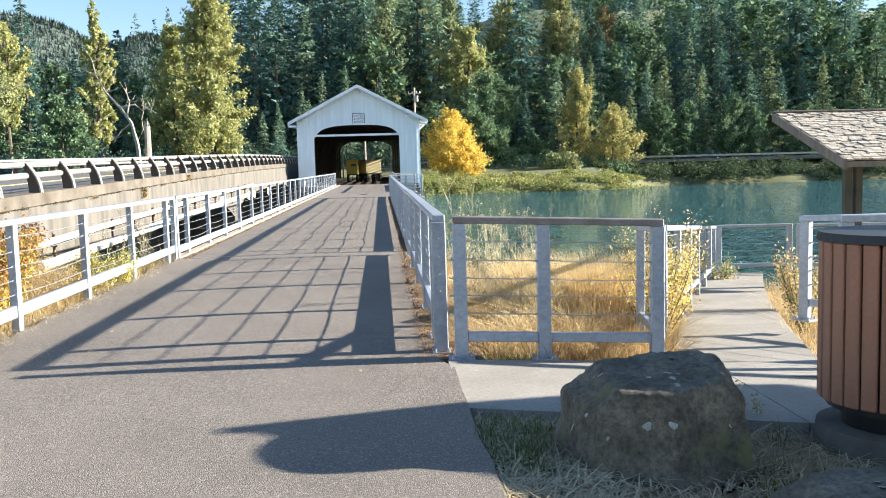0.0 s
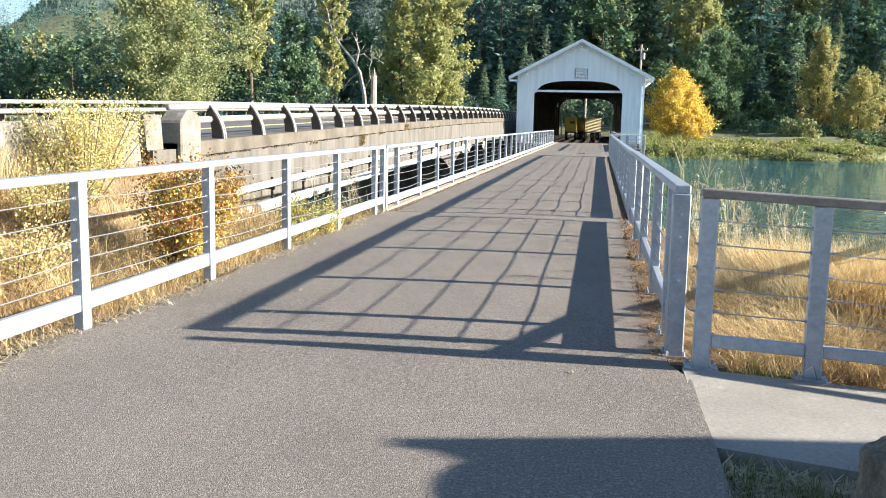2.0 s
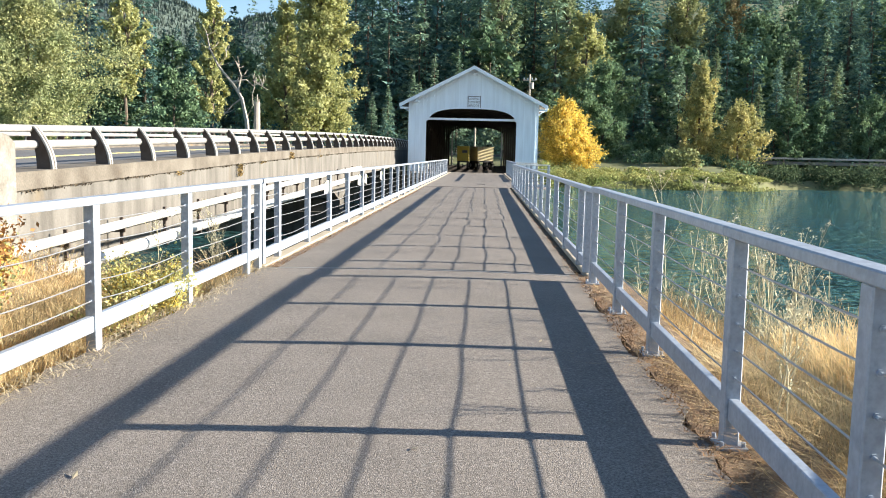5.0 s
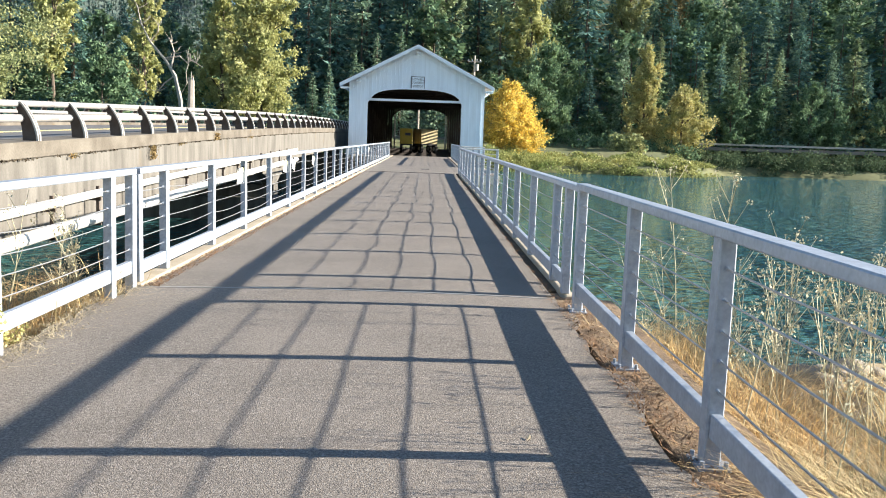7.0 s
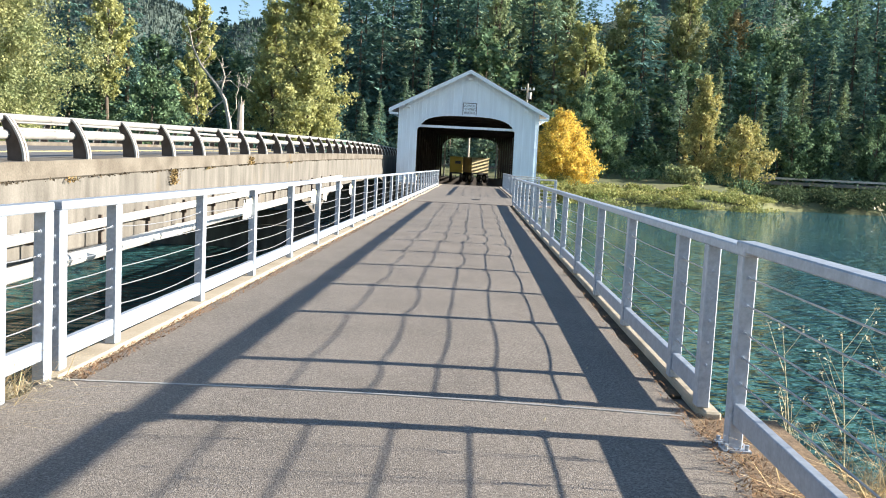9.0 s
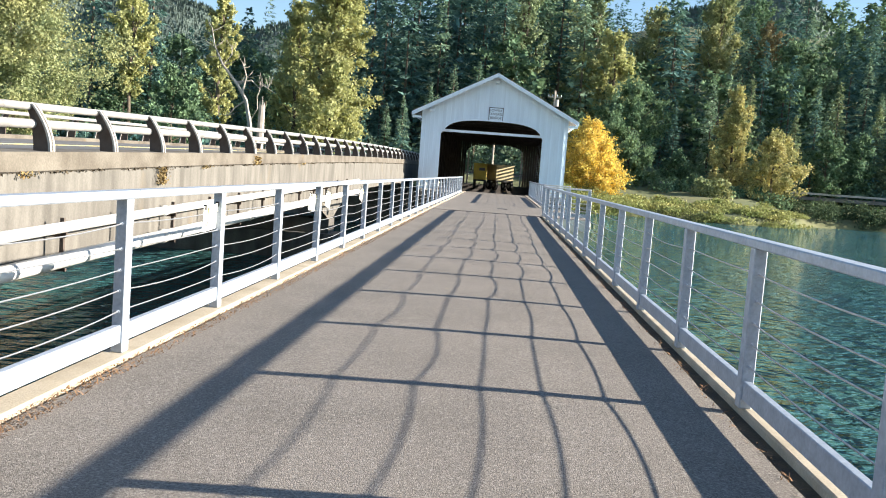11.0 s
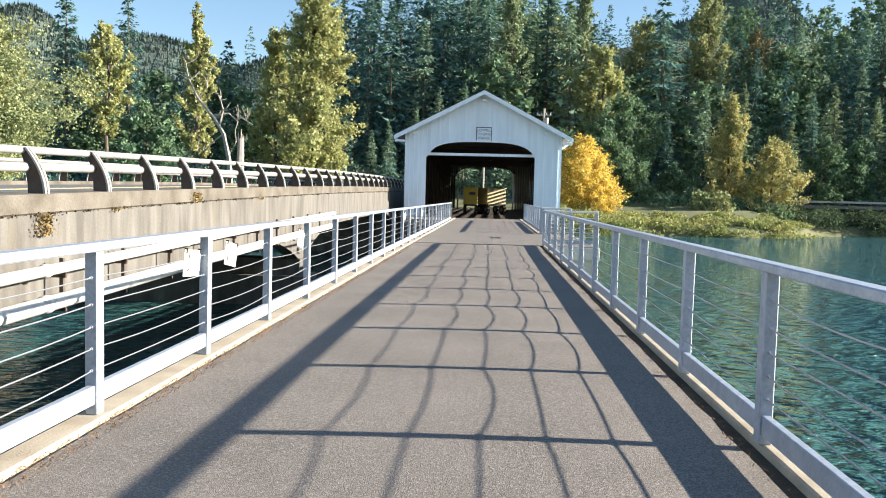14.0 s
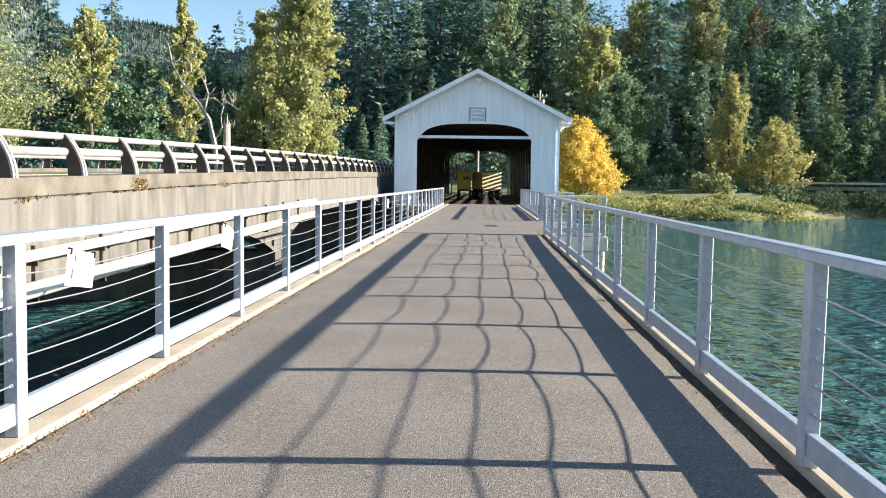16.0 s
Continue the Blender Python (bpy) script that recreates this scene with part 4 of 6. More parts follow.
# ---- plants: builders ----
def blades(rng, x, y, z, h, w, lean=0.35):
    """Bent grass blades as triangles: three for each blade."""
    n = len(x)
    a = rng.uniform(0, 2 * np.pi, n)
    dx, dy = np.cos(a), np.sin(a)
    px, py = -dy * w / 2, dx * w / 2
    l1 = h * lean * rng.uniform(0.1, 0.5, n)
    l2 = h * lean * rng.uniform(0.5, 1.8, n)
    base = np.stack([x, y, z], -1)
    side = np.stack([px, py, np.zeros(n)], -1)
    mid = base + np.stack([dx * l1, dy * l1, h * 0.6], -1)
    tip = base + np.stack([dx * l2, dy * l2, h * rng.uniform(0.82, 1.0, n)], -1)
    v = np.stack([base - side, base + side, mid - side * 0.7, mid + side * 0.7, tip], 1).reshape(-1, 3)
    o = (np.arange(n) * 5)[:, None, None]
    f = (np.array([[0, 1, 3], [0, 3, 2], [2, 3, 4]])[None] + o).reshape(-1, 3)
    return v, f


def join(chunks):
    vs, fs, k = [], [], 0
    for v, f in chunks:
        vs.append(v)
        fs.append(f + k)
        k += len(v)
    return np.concatenate(vs), np.concatenate(fs)


def leaf_quads(rng, pts, size, flat=0.0):
    """A randomly turned diamond leaf (or leaf spray) at each point."""
    n = len(pts)
    a = rng.normal(size=(n, 3))
    a[:, 2] *= 1 - flat
    a /= np.linalg.norm(a, axis=1)[:, None]
    b = np.cross(a, rng.normal(size=(n, 3)))
    b /= np.linalg.norm(b, axis=1)[:, None]
    s = (size * rng.uniform(0.6, 1.4, n))[:, None]
    v = np.stack([pts - a * s * 0.5, pts + b * s * 0.33, pts + a * s * 0.6, pts - b * s * 0.33], 1).reshape(-1, 3)
    f = np.arange(n * 4).reshape(-1, 4)
    return v, f


def leaf_tris(rng, pts, size):
    """A randomly turned three-cornered leaf spray at each point."""
    n = len(pts)
    a = rng.normal(size=(n, 3))
    a /= np.linalg.norm(a, axis=1)[:, None]
    b = np.cross(a, rng.normal(size=(n, 3)))
    b /= np.linalg.norm(b, axis=1)[:, None]
    s = (size * rng.uniform(0.6, 1.5, n))[:, None]
    v = np.stack([pts - a * s * 0.55, pts + a * s * 0.35 + b * s * 0.45, pts + a * s * 0.35 - b * s * 0.45], 1).reshape(-1, 3)
    return v, np.arange(n * 3).reshape(-1, 3)


def crown_points(rng, h0, h1, r, n, limbs, shape, lean=(0, 0), rise=0.22, twigs=9):
    """Leaf points on twigs of limbs that climb from the stem to an uneven outline: shape(t) gives the radius share at height share t."""
    t = (np.arange(limbs) + rng.uniform(0, 1, limbs)) / limbs
    prof = np.array([shape(v) for v in t])
    ang = np.arange(limbs) * 2.4 + rng.normal(0, 0.5, limbs)
    p0 = rng.uniform(0, 6)
    lobe = 1 + 0.22 * np.sin(2 * ang + 7 * t + p0) + 0.16 * np.sin(3 * ang - 13 * t + 2 * p0)
    rad = r * prof * lobe * rng.uniform(0.55, 1.15, limbs)
    z1 = h0 + (h1 - h0) * t
    tip = np.stack([rad * np.cos(ang) + lean[0] * t, rad * np.sin(ang) + lean[1] * t, z1 + rng.normal(0, 0.02, limbs) * (h1 - h0)], -1)
    base = np.stack([lean[0] * t * 0.6, lean[1] * t * 0.6, np.maximum(h0 * 0.6, z1 - rise * (h1 - h0) * rng.uniform(0.5, 1.2, limbs))], -1)
    k = limbs * twigs
    li = np.repeat(np.arange(limbs), twigs)
    u = 1 - 0.72 * rng.random(k) ** 1.1
    start = base[li] + (tip - base)[li] * u[:, None]
    d = (tip - base)[li]
    d = d / (np.linalg.norm(d, axis=1)[:, None] + 1e-6) + rng.normal(0, 0.75, (k, 3)) + np.array([0, 0, 0.25])
    d /= np.linalg.norm(d, axis=1)[:, None]
    ln = r * rng.uniform(0.12, 0.36, k) * (0.6 + 0.4 * prof[li])
    w = rng.uniform(0.3, 1.7, k)
    i = rng.choice(k, n, p=w / w.sum())
    v = rng.random(n)
    p = start[i] + d[i] * (ln[i] * v)[:, None] + rng.normal(0, 1, (n, 3)) * (ln[i] * (0.13 + 0.12 * v))[:, None]
    return p, tip


def oval(t):
    return math.sin(math.pi * min(1, 0.08 + 0.92 * t)) ** 0.6


def column(t):
    return (1 - t ** 2.2) ** 0.8 * min(1, 0.62 + t * 1.3) * (0.88 + 0.12 * math.sin(7 * t + 1)) + 0.05


def cone(t):
    return (1 - t) ** 0.8 * min(1, 0.5 + t * 4) + 0.05


def far_hill_woods():
    """Small firs on the hill that rises beyond the woods."""
    rng = np.random.default_rng(19)
    firs = [fir_arrays(np.random.default_rng(400 + k), 1.0, 0.17, 10, 6, 3, 0.02, 0.3) for k in range(4)]
    chunks = []
    for k in range(1250):
        x, y = rng.uniform(-460, -70), rng.uniform(330, 660)
        if x < -0.78 * y - 30 or x > -0.12 * y:
            continue
        z, h, a = float(ground_z(x, y)) - 1, rng.uniform(14, 26), rng.uniform(0, 6.3)
        v, f = firs[k % 4]
        c, s = math.cos(a), math.sin(a)
        w = h * rng.uniform(1.0, 1.5)
        chunks.append((np.stack([(v[:, 0] * c - v[:, 1] * s) * w + x, (v[:, 0] * s + v[:, 1] * c) * w + y, v[:, 2] * h + z], -1), f))
    tagged(new("hill_woods", arrays_mesh("hill_woods", *join(chunks), M_fir2)), "fir woods on the hill beyond", "woods", kind="stuff")


def trunk_mesh(rng, h, r, limbs, c, mat):
    bm = bmesh.new()
    pts = [(0.02 * h * math.sin(k * 1.7) * k / 6, 0.02 * h * math.cos(k * 2.1) * k / 6, h * k / 6) for k in range(7)]
    add_tube(bm, pts, r, 8, r * 0.25)
    for k in range(limbs):
        tip = c[rng.integers(0, len(c))]
        z = max(0.15 * h, min(tip[2] * 0.7, h * 0.85))
        s = np.array([0, 0, z])
        mid = s + (tip - s) * 0.5 + np.array([0, 0, 0.04 * h])
        add_tube(bm, [tuple(s), tuple(mid), tuple(tip)], r * 0.35, 5, r * 0.08)
    return finish(bm, "trunk", mat)


def broad_tree(x, y, z, h, r, n, leaf, mat, label, seed, shape=oval, h0=0.18, clusters=40, trunk=None, group="", lean=(0, 0), name="tree", limbs=10):
    rng = np.random.default_rng(seed)
    e = empty(name, pose(x, y, z), label, "tree", group)
    pts, c = crown_points(rng, h * h0, h, r, int(n * 3.9), int(clusters * 1.1) + 14, shape, lean)
    v, f = leaf_tris(rng, pts, leaf * 0.74)
    o = new("crown", arrays_mesh("crown", v, f, mat))
    o.parent = e
    o = new("trunk", trunk_mesh(rng, h * 0.9, trunk or max(0.05, h * 0.016), limbs, c, M_bark))
    o.parent = e
    return e


def fir_arrays(rng, h, r, levels, boughs, sprays, bare=0.06, ragged=0.3):
    """A conifer crown: whorls of drooping boughs, each a frond of many small hanging sprays."""
    lv = (np.arange(levels) + rng.uniform(-0.35, 0.35, levels)) / levels
    lv = np.clip(lv, 0.0, 0.995) ** 1.08
    t = np.repeat(lv, boughs) + rng.normal(0, 0.35 / levels, levels * boughs)
    t = np.clip(t, 0, 0.995)
    n = len(t)
    a = rng.uniform(0, 2 * np.pi, n)
    ph = rng.uniform(0, 6)
    ln = r * ((1 - t) ** 0.78 * np.minimum(1, 0.62 + 2.2 * t) + 0.012) * rng.uniform(1 - 1.5 * ragged, 1.12, n) * (1 + 0.4 * ragged * np.sin(2 * a + 11 * t + ph))
    drop = rng.uniform(0.12, 0.42, n) * (1.15 - t)
    i = np.repeat(np.arange(n), sprays)
    m = len(i)
    u = rng.random(m) ** 0.7 * 0.95 + 0.07
    side = rng.uniform(-1, 1, m) * 0.30 * (1.12 - u)
    d = np.stack([np.cos(a), np.sin(a)], -1)[i]
    p = np.stack([-d[:, 1], d[:, 0]], -1)
    L = ln[i]
    z = (h * (bare + (1 - bare) * t))[i] - drop[i] * L * u + 0.10 * L * u ** 3
    c = np.c_[d * (L * u)[:, None] + p * (L * side)[:, None], z]
    s = (0.085 * r + 0.085 * L) * rng.uniform(0.6, 1.5, m)
    w = d + p * (np.sign(side) * rng.uniform(0.1, 1.1, m))[:, None] + rng.normal(0, 0.2, (m, 2))
    w /= np.linalg.norm(w, axis=1)[:, None]
    q = np.stack([-w[:, 1], w[:, 0]], -1)
    hang = rng.uniform(-0.75, 0.1, m)
    tilt = rng.normal(0, 0.22, m)
    v0 = c - np.c_[w * (0.4 * s)[:, None], 0.1 * s * hang]
    wd = (s * rng.uniform(0.2, 0.38, m))[:, None]
    mid = c + np.c_[w * (0.1 * s)[:, None], 0.3 * s * hang]
    v1 = mid + np.c_[q * wd, tilt * s]
    v2 = c + np.c_[w * (0.75 * s)[:, None] - q * wd * 0.5, s * hang - tilt * s * 0.5]
    v = np.stack([v0, v1, v2], 1).reshape(-1, 3)
    return v, np.arange(m * 3).reshape(-1, 3)


def fir_tree(x, y, z, h, r, mat, label, seed, levels=34, boughs=9, sprays=14, group="", bare=0.05, ragged=0.3):
    rng = np.random.default_rng(seed)
    e = empty("conifer", pose(x, y, z), label, "tree", group)
    v, f = fir_arrays(rng, h, r, levels, boughs, sprays, bare, ragged)
    o = new("crown", arrays_mesh("crown", v, f, mat))
    o.parent = e
    bm = bmesh.new()
    add_tube(bm, [(0, 0, 0), (0, 0, h * 0.5), (0, 0, h * 0.97)], max(0.06, h * 0.012), 7, 0.03)
    part("trunk", bm, M_bark, e)
    return e


# ---- far woods ----
def woods():
    rng = np.random.default_rng(11)
    sorts = [(0.20, 0.04), (0.165, 0.08), (0.22, 0.03), (0.15, 0.15), (0.185, 0.06)]
    firs = [fir_arrays(np.random.default_rng(100 + k), 1.0, rr, 30, 8, 10, bb, 0.35) for k, (rr, bb) in enumerate(sorts)]
    far_firs = [fir_arrays(np.random.default_rng(120 + k), 1.0, rr, 24, 7, 7, bb, 0.35) for k, (rr, bb) in enumerate(sorts)]
    broads = []
    for k in range(4):
        r = np.random.default_rng(200 + k)
        pts, c = crown_points(r, 0.08, 1.0, 0.32, 3700, 44, oval)
        broads.append(leaf_tris(r, pts, 0.032))
    dark, light, leafy, yellow = [], [], [], []
    trunks = bmesh.new()
    rows = [(y, 6.2 + 0.012 * (y - 150)) for y in (151, 157, 164, 172, 181, 192, 205, 220, 238, 260, 285, 315)]
    for y0, gap in rows:
        half = 62 + 0.42 * (y0 - 100)
        for x0 in np.arange(-half - 64 - 0.25 * (y0 - 150), half + 26, gap):
            x, y = x0 + rng.uniform(-0.45, 0.45) * gap, y0 + rng.uniform(-3.5, 3.5)
            if rng.random() < 0.10:
                continue
            left = x < -30 - 0.15 * (y - 150)
            h = rng.uniform(15, 31) * (0.86 if left else 1.0) * ((0.75 if left else 0.6) if y0 < 160 else 1.0) + (4 if not left and y0 > 170 else 0)
            if -26 < x < 18 and y0 > 160:
                h *= 1.18
            if 20 < x < 62 and y0 > 175:
                h *= 0.87
            z = float(ground_z(x, y)) - 0.4
            p = rng.random()
            if p < (0.82 if not left else 0.68):
                v, f = (firs if y0 < 195 else far_firs)[rng.integers(0, 5)]
                (dark if rng.random() < 0.62 else light).append((v, f, x, y, z, h, h * rng.uniform(0.8, 1.2)))
            elif p < 0.93 or x > 48:
                v, f = broads[rng.integers(0, 4)]
                leafy.append((v, f, x, y, z, h * 0.75, h * rng.uniform(0.8, 1.2)))
            else:
                v, f = broads[rng.integers(0, 4)]
                yellow.append((v, f, x, y, z, h * 0.72, h * rng.uniform(0.6, 0.9)))
            if y0 < 200:
                add_tube(trunks, [(x, y, z), (x, y, z + h * 0.7)], h * 0.011, 5, h * 0.004)
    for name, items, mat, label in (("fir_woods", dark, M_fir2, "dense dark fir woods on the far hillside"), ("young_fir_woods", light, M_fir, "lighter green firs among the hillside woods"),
                                    ("leafy_woods", leafy, M_leaf, "green broadleaf trees among the hillside firs"), ("yellowing_woods", yellow, M_olive, "yellowing broadleaf trees among the hillside firs")):
        chunks = []
        for v, f, x, y, z, h, w in items:
            a = rng.uniform(0, 2 * np.pi)
            c, s = math.cos(a), math.sin(a)
            q = np.stack([(v[:, 0] * c - v[:, 1] * s) * w + x, (v[:, 0] * s + v[:, 1] * c) * w + y, v[:, 2] * h + z], -1)
            chunks.append((q, f))
        tagged(new(name, arrays_mesh(name, *join(chunks), mat)), label, "woods", kind="stuff")
    tagged(part("woodland_trunks", trunks, M_bark), "brown trunks of the hillside woods", "tree trunks", kind="stuff")


woods()
far_hill_woods()

G_COT = "cottonwoods by the road"
broad_tree(-22.6, 125, 2.0, 29.0, 5.9, 17000, 0.43, M_ygreen, "tall yellow-green cottonwood in sunlight beside the road", 21, column, 0.06, 120, group=G_COT)
broad_tree(-28.6, 129, 2.0, 21.5, 3.8, 7000, 0.42, M_ygreen, "olive-green cottonwood behind a bare snag", 22, column, 0.1, 45, group=G_COT)
broad_tree(-42.0, 137, 2.0, 25.5, 3.2, 3600, 0.5, M_ygreen, "yellow-green cottonwood above darker woods", 23, column, 0.2, 36, group=G_COT)
broad_tree(-46.0, 88, 0.5, 16.5, 7.6, 16000, 0.30, M_olive, "broad yellow-green tree beyond the road", 24, oval, 0.1, 110, group=G_COT)
broad_tree(-36.5, 104, 0.5, 10.0, 3.6, 2400, 0.45, M_leaf, "low green tree beyond the road", 25, oval, 0.1, 30, group=G_COT)
broad_tree(-61.0, 150, 3.0, 24.0, 4.2, 3000, 0.6, M_ygreen, "yellowing broadleaf tree below the ridge", 26, oval, 0.35, 34, group=G_COT)
broad_tree(-33.5, 132, 2.0, 11.0, 3.2, 1900, 0.5, M_leaf, "low green tree among dark firs", 27, oval, 0.15, 26, group=G_COT)
broad_tree(-46.5, 140, 2.0, 10.5, 3.4, 1900, 0.5, M_leaf, "low green tree among dark firs", 28, oval, 0.15, 26, group=G_COT)
broad_tree(12.4, 128, -1.5, 10.8, 4.3, 14000, 0.28, M_gold, "rounded golden-yellow maple beside the covered bridge", 29, oval, 0.0, 110, group="shore trees")
broad_tree(18.3, 161, 2.5, 24.5, 4.6, 4600, 0.55, M_ygreen, "tall yellow-green poplar behind the covered bridge", 30, oval, 0.38, 40, group="shore trees")
broad_tree(19.6, 143, 0.8, 15.5, 5.6, 9000, 0.37, M_leaf, "spreading green maple on the far shore", 31, oval, 0.1, 50, group="shore trees")
broad_tree(35.0, 143, 0.5, 16.6, 4.3, 8000, 0.35, M_tan, "pointed yellowing tree on the far shore", 32, cone, 0.05, 60, group="shore trees")
broad_tree(40.0, 139, -1.0, 11.4, 4.2, 6500, 0.33, M_tan, "low orange-yellow tree on the far shore", 33, oval, 0.0, 70, group="shore trees")
broad_tree(55.5, 182, 8.0, 22.5, 8.5, 6500, 0.6, M_leaf, "broad green maple on the hillside", 34, oval, 0.1, 60, group="shore trees")
broad_tree(30.0, 190, 10.0, 27.0, 6.0, 3600, 0.6, M_olive, "yellow-green tree high on the hillside", 35, oval, 0.3, 44, group="shore trees")
broad_tree(41.0, 186, 8.5, 34.0, 5.2, 5200, 0.5, M_olive, "tall olive-green poplar high in the fir woods", 39, column, 0.45, 60, group="shore trees")
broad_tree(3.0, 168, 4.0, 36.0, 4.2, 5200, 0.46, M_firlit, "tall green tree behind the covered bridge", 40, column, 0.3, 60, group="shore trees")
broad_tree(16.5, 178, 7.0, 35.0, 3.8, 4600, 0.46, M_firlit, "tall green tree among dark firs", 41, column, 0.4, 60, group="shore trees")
broad_tree(33.5, 196, 10.0, 24.0, 4.6, 3000, 0.5, M_rust, "reddish-brown tree among the hillside firs", 42, oval, 0.3, 40, group="shore trees")
broad_tree(52.0, 192, 9.5, 26.0, 5.6, 3600, 0.5, M_rust, "reddish-brown maple on the hillside", 43, oval, 0.3, 44, group="shore trees")
broad_tree(27.5, 146, 0.8, 6.0, 3.0, 1500, 0.4, M_leaf, "green shrubby tree on the far shore", 36, oval, 0.02, 26, group="shore trees")
broad_tree(50.0, 146, 0.8, 10.5, 3.4, 2400, 0.42, M_leaf, "green tree standing on the far shore", 37, oval, 0.08, 34, group="shore trees")
broad_tree(72.0, 150, 0.8, 10.0, 3.4, 2000, 0.42, M_olive, "yellowing tree standing on the far shore", 38, oval, 0.08, 30, group="shore trees")
G_FIR = "conifers standing out"
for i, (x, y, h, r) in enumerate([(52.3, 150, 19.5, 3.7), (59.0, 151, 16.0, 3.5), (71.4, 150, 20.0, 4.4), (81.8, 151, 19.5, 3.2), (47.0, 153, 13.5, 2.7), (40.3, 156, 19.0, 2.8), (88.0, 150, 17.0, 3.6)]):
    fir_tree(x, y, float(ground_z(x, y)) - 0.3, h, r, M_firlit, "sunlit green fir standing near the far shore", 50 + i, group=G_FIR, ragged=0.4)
for i, (x, h, r) in enumerate([(55.5, 10.5, 3.4), (63.5, 11.5, 3.6), (67.5, 9.5, 3.0), (76.5, 10.0, 3.2)]):
    broad_tree(x, 147.5, 0.8, h, r, 2600, 0.36, M_leaf, "green broadleaf tree standing near the far shore", 150 + i, oval, 0.04, 34, group="shore trees")
for i, (x, y, h, r) in enumerate([(-7.2, 136, 16.5, 2.2), (-9.8, 141, 12.0, 2.0), (-14.5, 138, 11.5, 2.0), (-17.5, 142, 10.0, 1.9), (-4.0, 147, 18.0, 2.6), (2.0, 150, 17.0, 2.6)]):
    fir_tree(x, y, float(ground_z(x, y)) - 0.3, h, r, M_fir, "young bright green fir beyond the covered bridge", 70 + i, group=G_FIR)
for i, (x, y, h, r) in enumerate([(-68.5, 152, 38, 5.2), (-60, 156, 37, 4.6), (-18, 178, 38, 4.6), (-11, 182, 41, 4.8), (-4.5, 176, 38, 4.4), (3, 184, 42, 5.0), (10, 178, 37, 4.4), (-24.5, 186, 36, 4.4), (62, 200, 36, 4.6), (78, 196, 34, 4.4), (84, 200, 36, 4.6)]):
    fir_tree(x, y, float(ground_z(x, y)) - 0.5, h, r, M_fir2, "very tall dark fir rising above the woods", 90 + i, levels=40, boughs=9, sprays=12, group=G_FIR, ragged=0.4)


def bare_snag():
    e = empty("dead_tree", pose(-29.0, 110, 1.0), "bleached bare leaning dead tree with forked limbs", "tree")
    bm = bmesh.new()
    add_tube(bm, [(0, 0, 0), (-0.3, 0, 4), (-0.9, 0, 6.8), (-2.0, 0, 8.6), (-3.9, 0, 10.8), (-5.0, 0, 13.0), (-5.4, 0, 15.0)], 0.32, 7, 0.05)
    part("trunk", bm, M_snag, e)
    for pts, r in (([(-1.4, 0, 7.8), (-1.0, 0, 9.6), (-1.5, 0, 11.2)], 0.14), ([(-2.2, 0, 8.9), (-0.4, 0.2, 9.2), (0.6, 0.3, 8.3), (0.3, 0.2, 7.2)], 0.13), ([(-0.9, 0, 6.9), (-2.3, 0.2, 5.9), (-3.3, 0.1, 4.6)], 0.12),
                   ([(-3.9, 0, 10.8), (-2.9, 0, 12.0), (-2.9, 0.1, 13.2)], 0.1), ([(0.4, 0.2, 9.1), (1.6, 0.2, 8.4), (2.3, 0.2, 8.0)], 0.07), ([(-4.4, 0, 11.8), (-5.6, 0, 11.6)], 0.06), ([(-0.3, 0, 4.5), (0.5, 0, 6.0), (0.4, 0, 7.2)], 0.08)):
        bm = bmesh.new()
        add_tube(bm, pts, r, 6, 0.03)
        part("limb", bm, M_snag, e)
    rng = random.Random(6)
    for k in range(34):
        x0, z0 = rng.choice(((-5.4, 14.6), (-5.0, 12.8), (-3.9, 10.8), (-2.9, 12.6), (-1.4, 10.6), (0.6, 8.4), (-3.2, 4.9), (-2.0, 8.6), (-1.2, 9.4), (1.6, 8.4)))
        bm = bmesh.new()
        a, ln = rng.uniform(0.2, 2.9), rng.uniform(0.7, 2.0)
        dx, dy, dz = ln * math.cos(a), rng.uniform(-0.5, 0.5), ln * math.sin(a)
        add_tube(bm, [(x0, 0, z0), (x0 + 0.5 * dx + 0.15, 0.5 * dy, z0 + 0.45 * dz), (x0 + dx, dy, z0 + dz)], 0.045, 4, 0.015)
        part("twig", bm, M_snag, e)
    s = empty("tree_stump", pose(-28.2, 110.5, 1.0), "tall broken grey tree stump", "stump")
    bm = bmesh.new()
    add_tube(bm, [(0, 0, 0), (0.05, 0, 3), (0.1, 0, 6.4)], 0.5, 8, 0.36)
    for dx, hh in ((-0.2, 7.1), (0.1, 7.5), (0.28, 6.9)):
        add_tube(bm, [(dx, 0, 6.2), (dx, 0.05, hh)], 0.14, 5, 0.02)
    part("trunk", bm, M_snag, s)


bare_snag()


def shrub_band(name, spots, mat, label, seed, leaf, per, flat=0.7):
    """Low scrub: uneven clumps of leaves over spots (x, y, radius, height)."""
    rng = np.random.default_rng(seed)
    chunks = []
    for x, y, r, h in spots:
        d = rng.normal(size=(per, 3))
        d /= np.linalg.norm(d, axis=1)[:, None]
        d[:, 2] = np.abs(d[:, 2])
        p = d * rng.uniform(0.5, 1.1, per)[:, None] * np.array([r, r, h]) + np.array([x, y, float(ground_z(x, y)) - 0.1])
        chunks.append(leaf_quads(rng, p, leaf))
    return tagged(new(name, arrays_mesh(name, *join(chunks), mat)), label, "shrubs", kind="stuff")


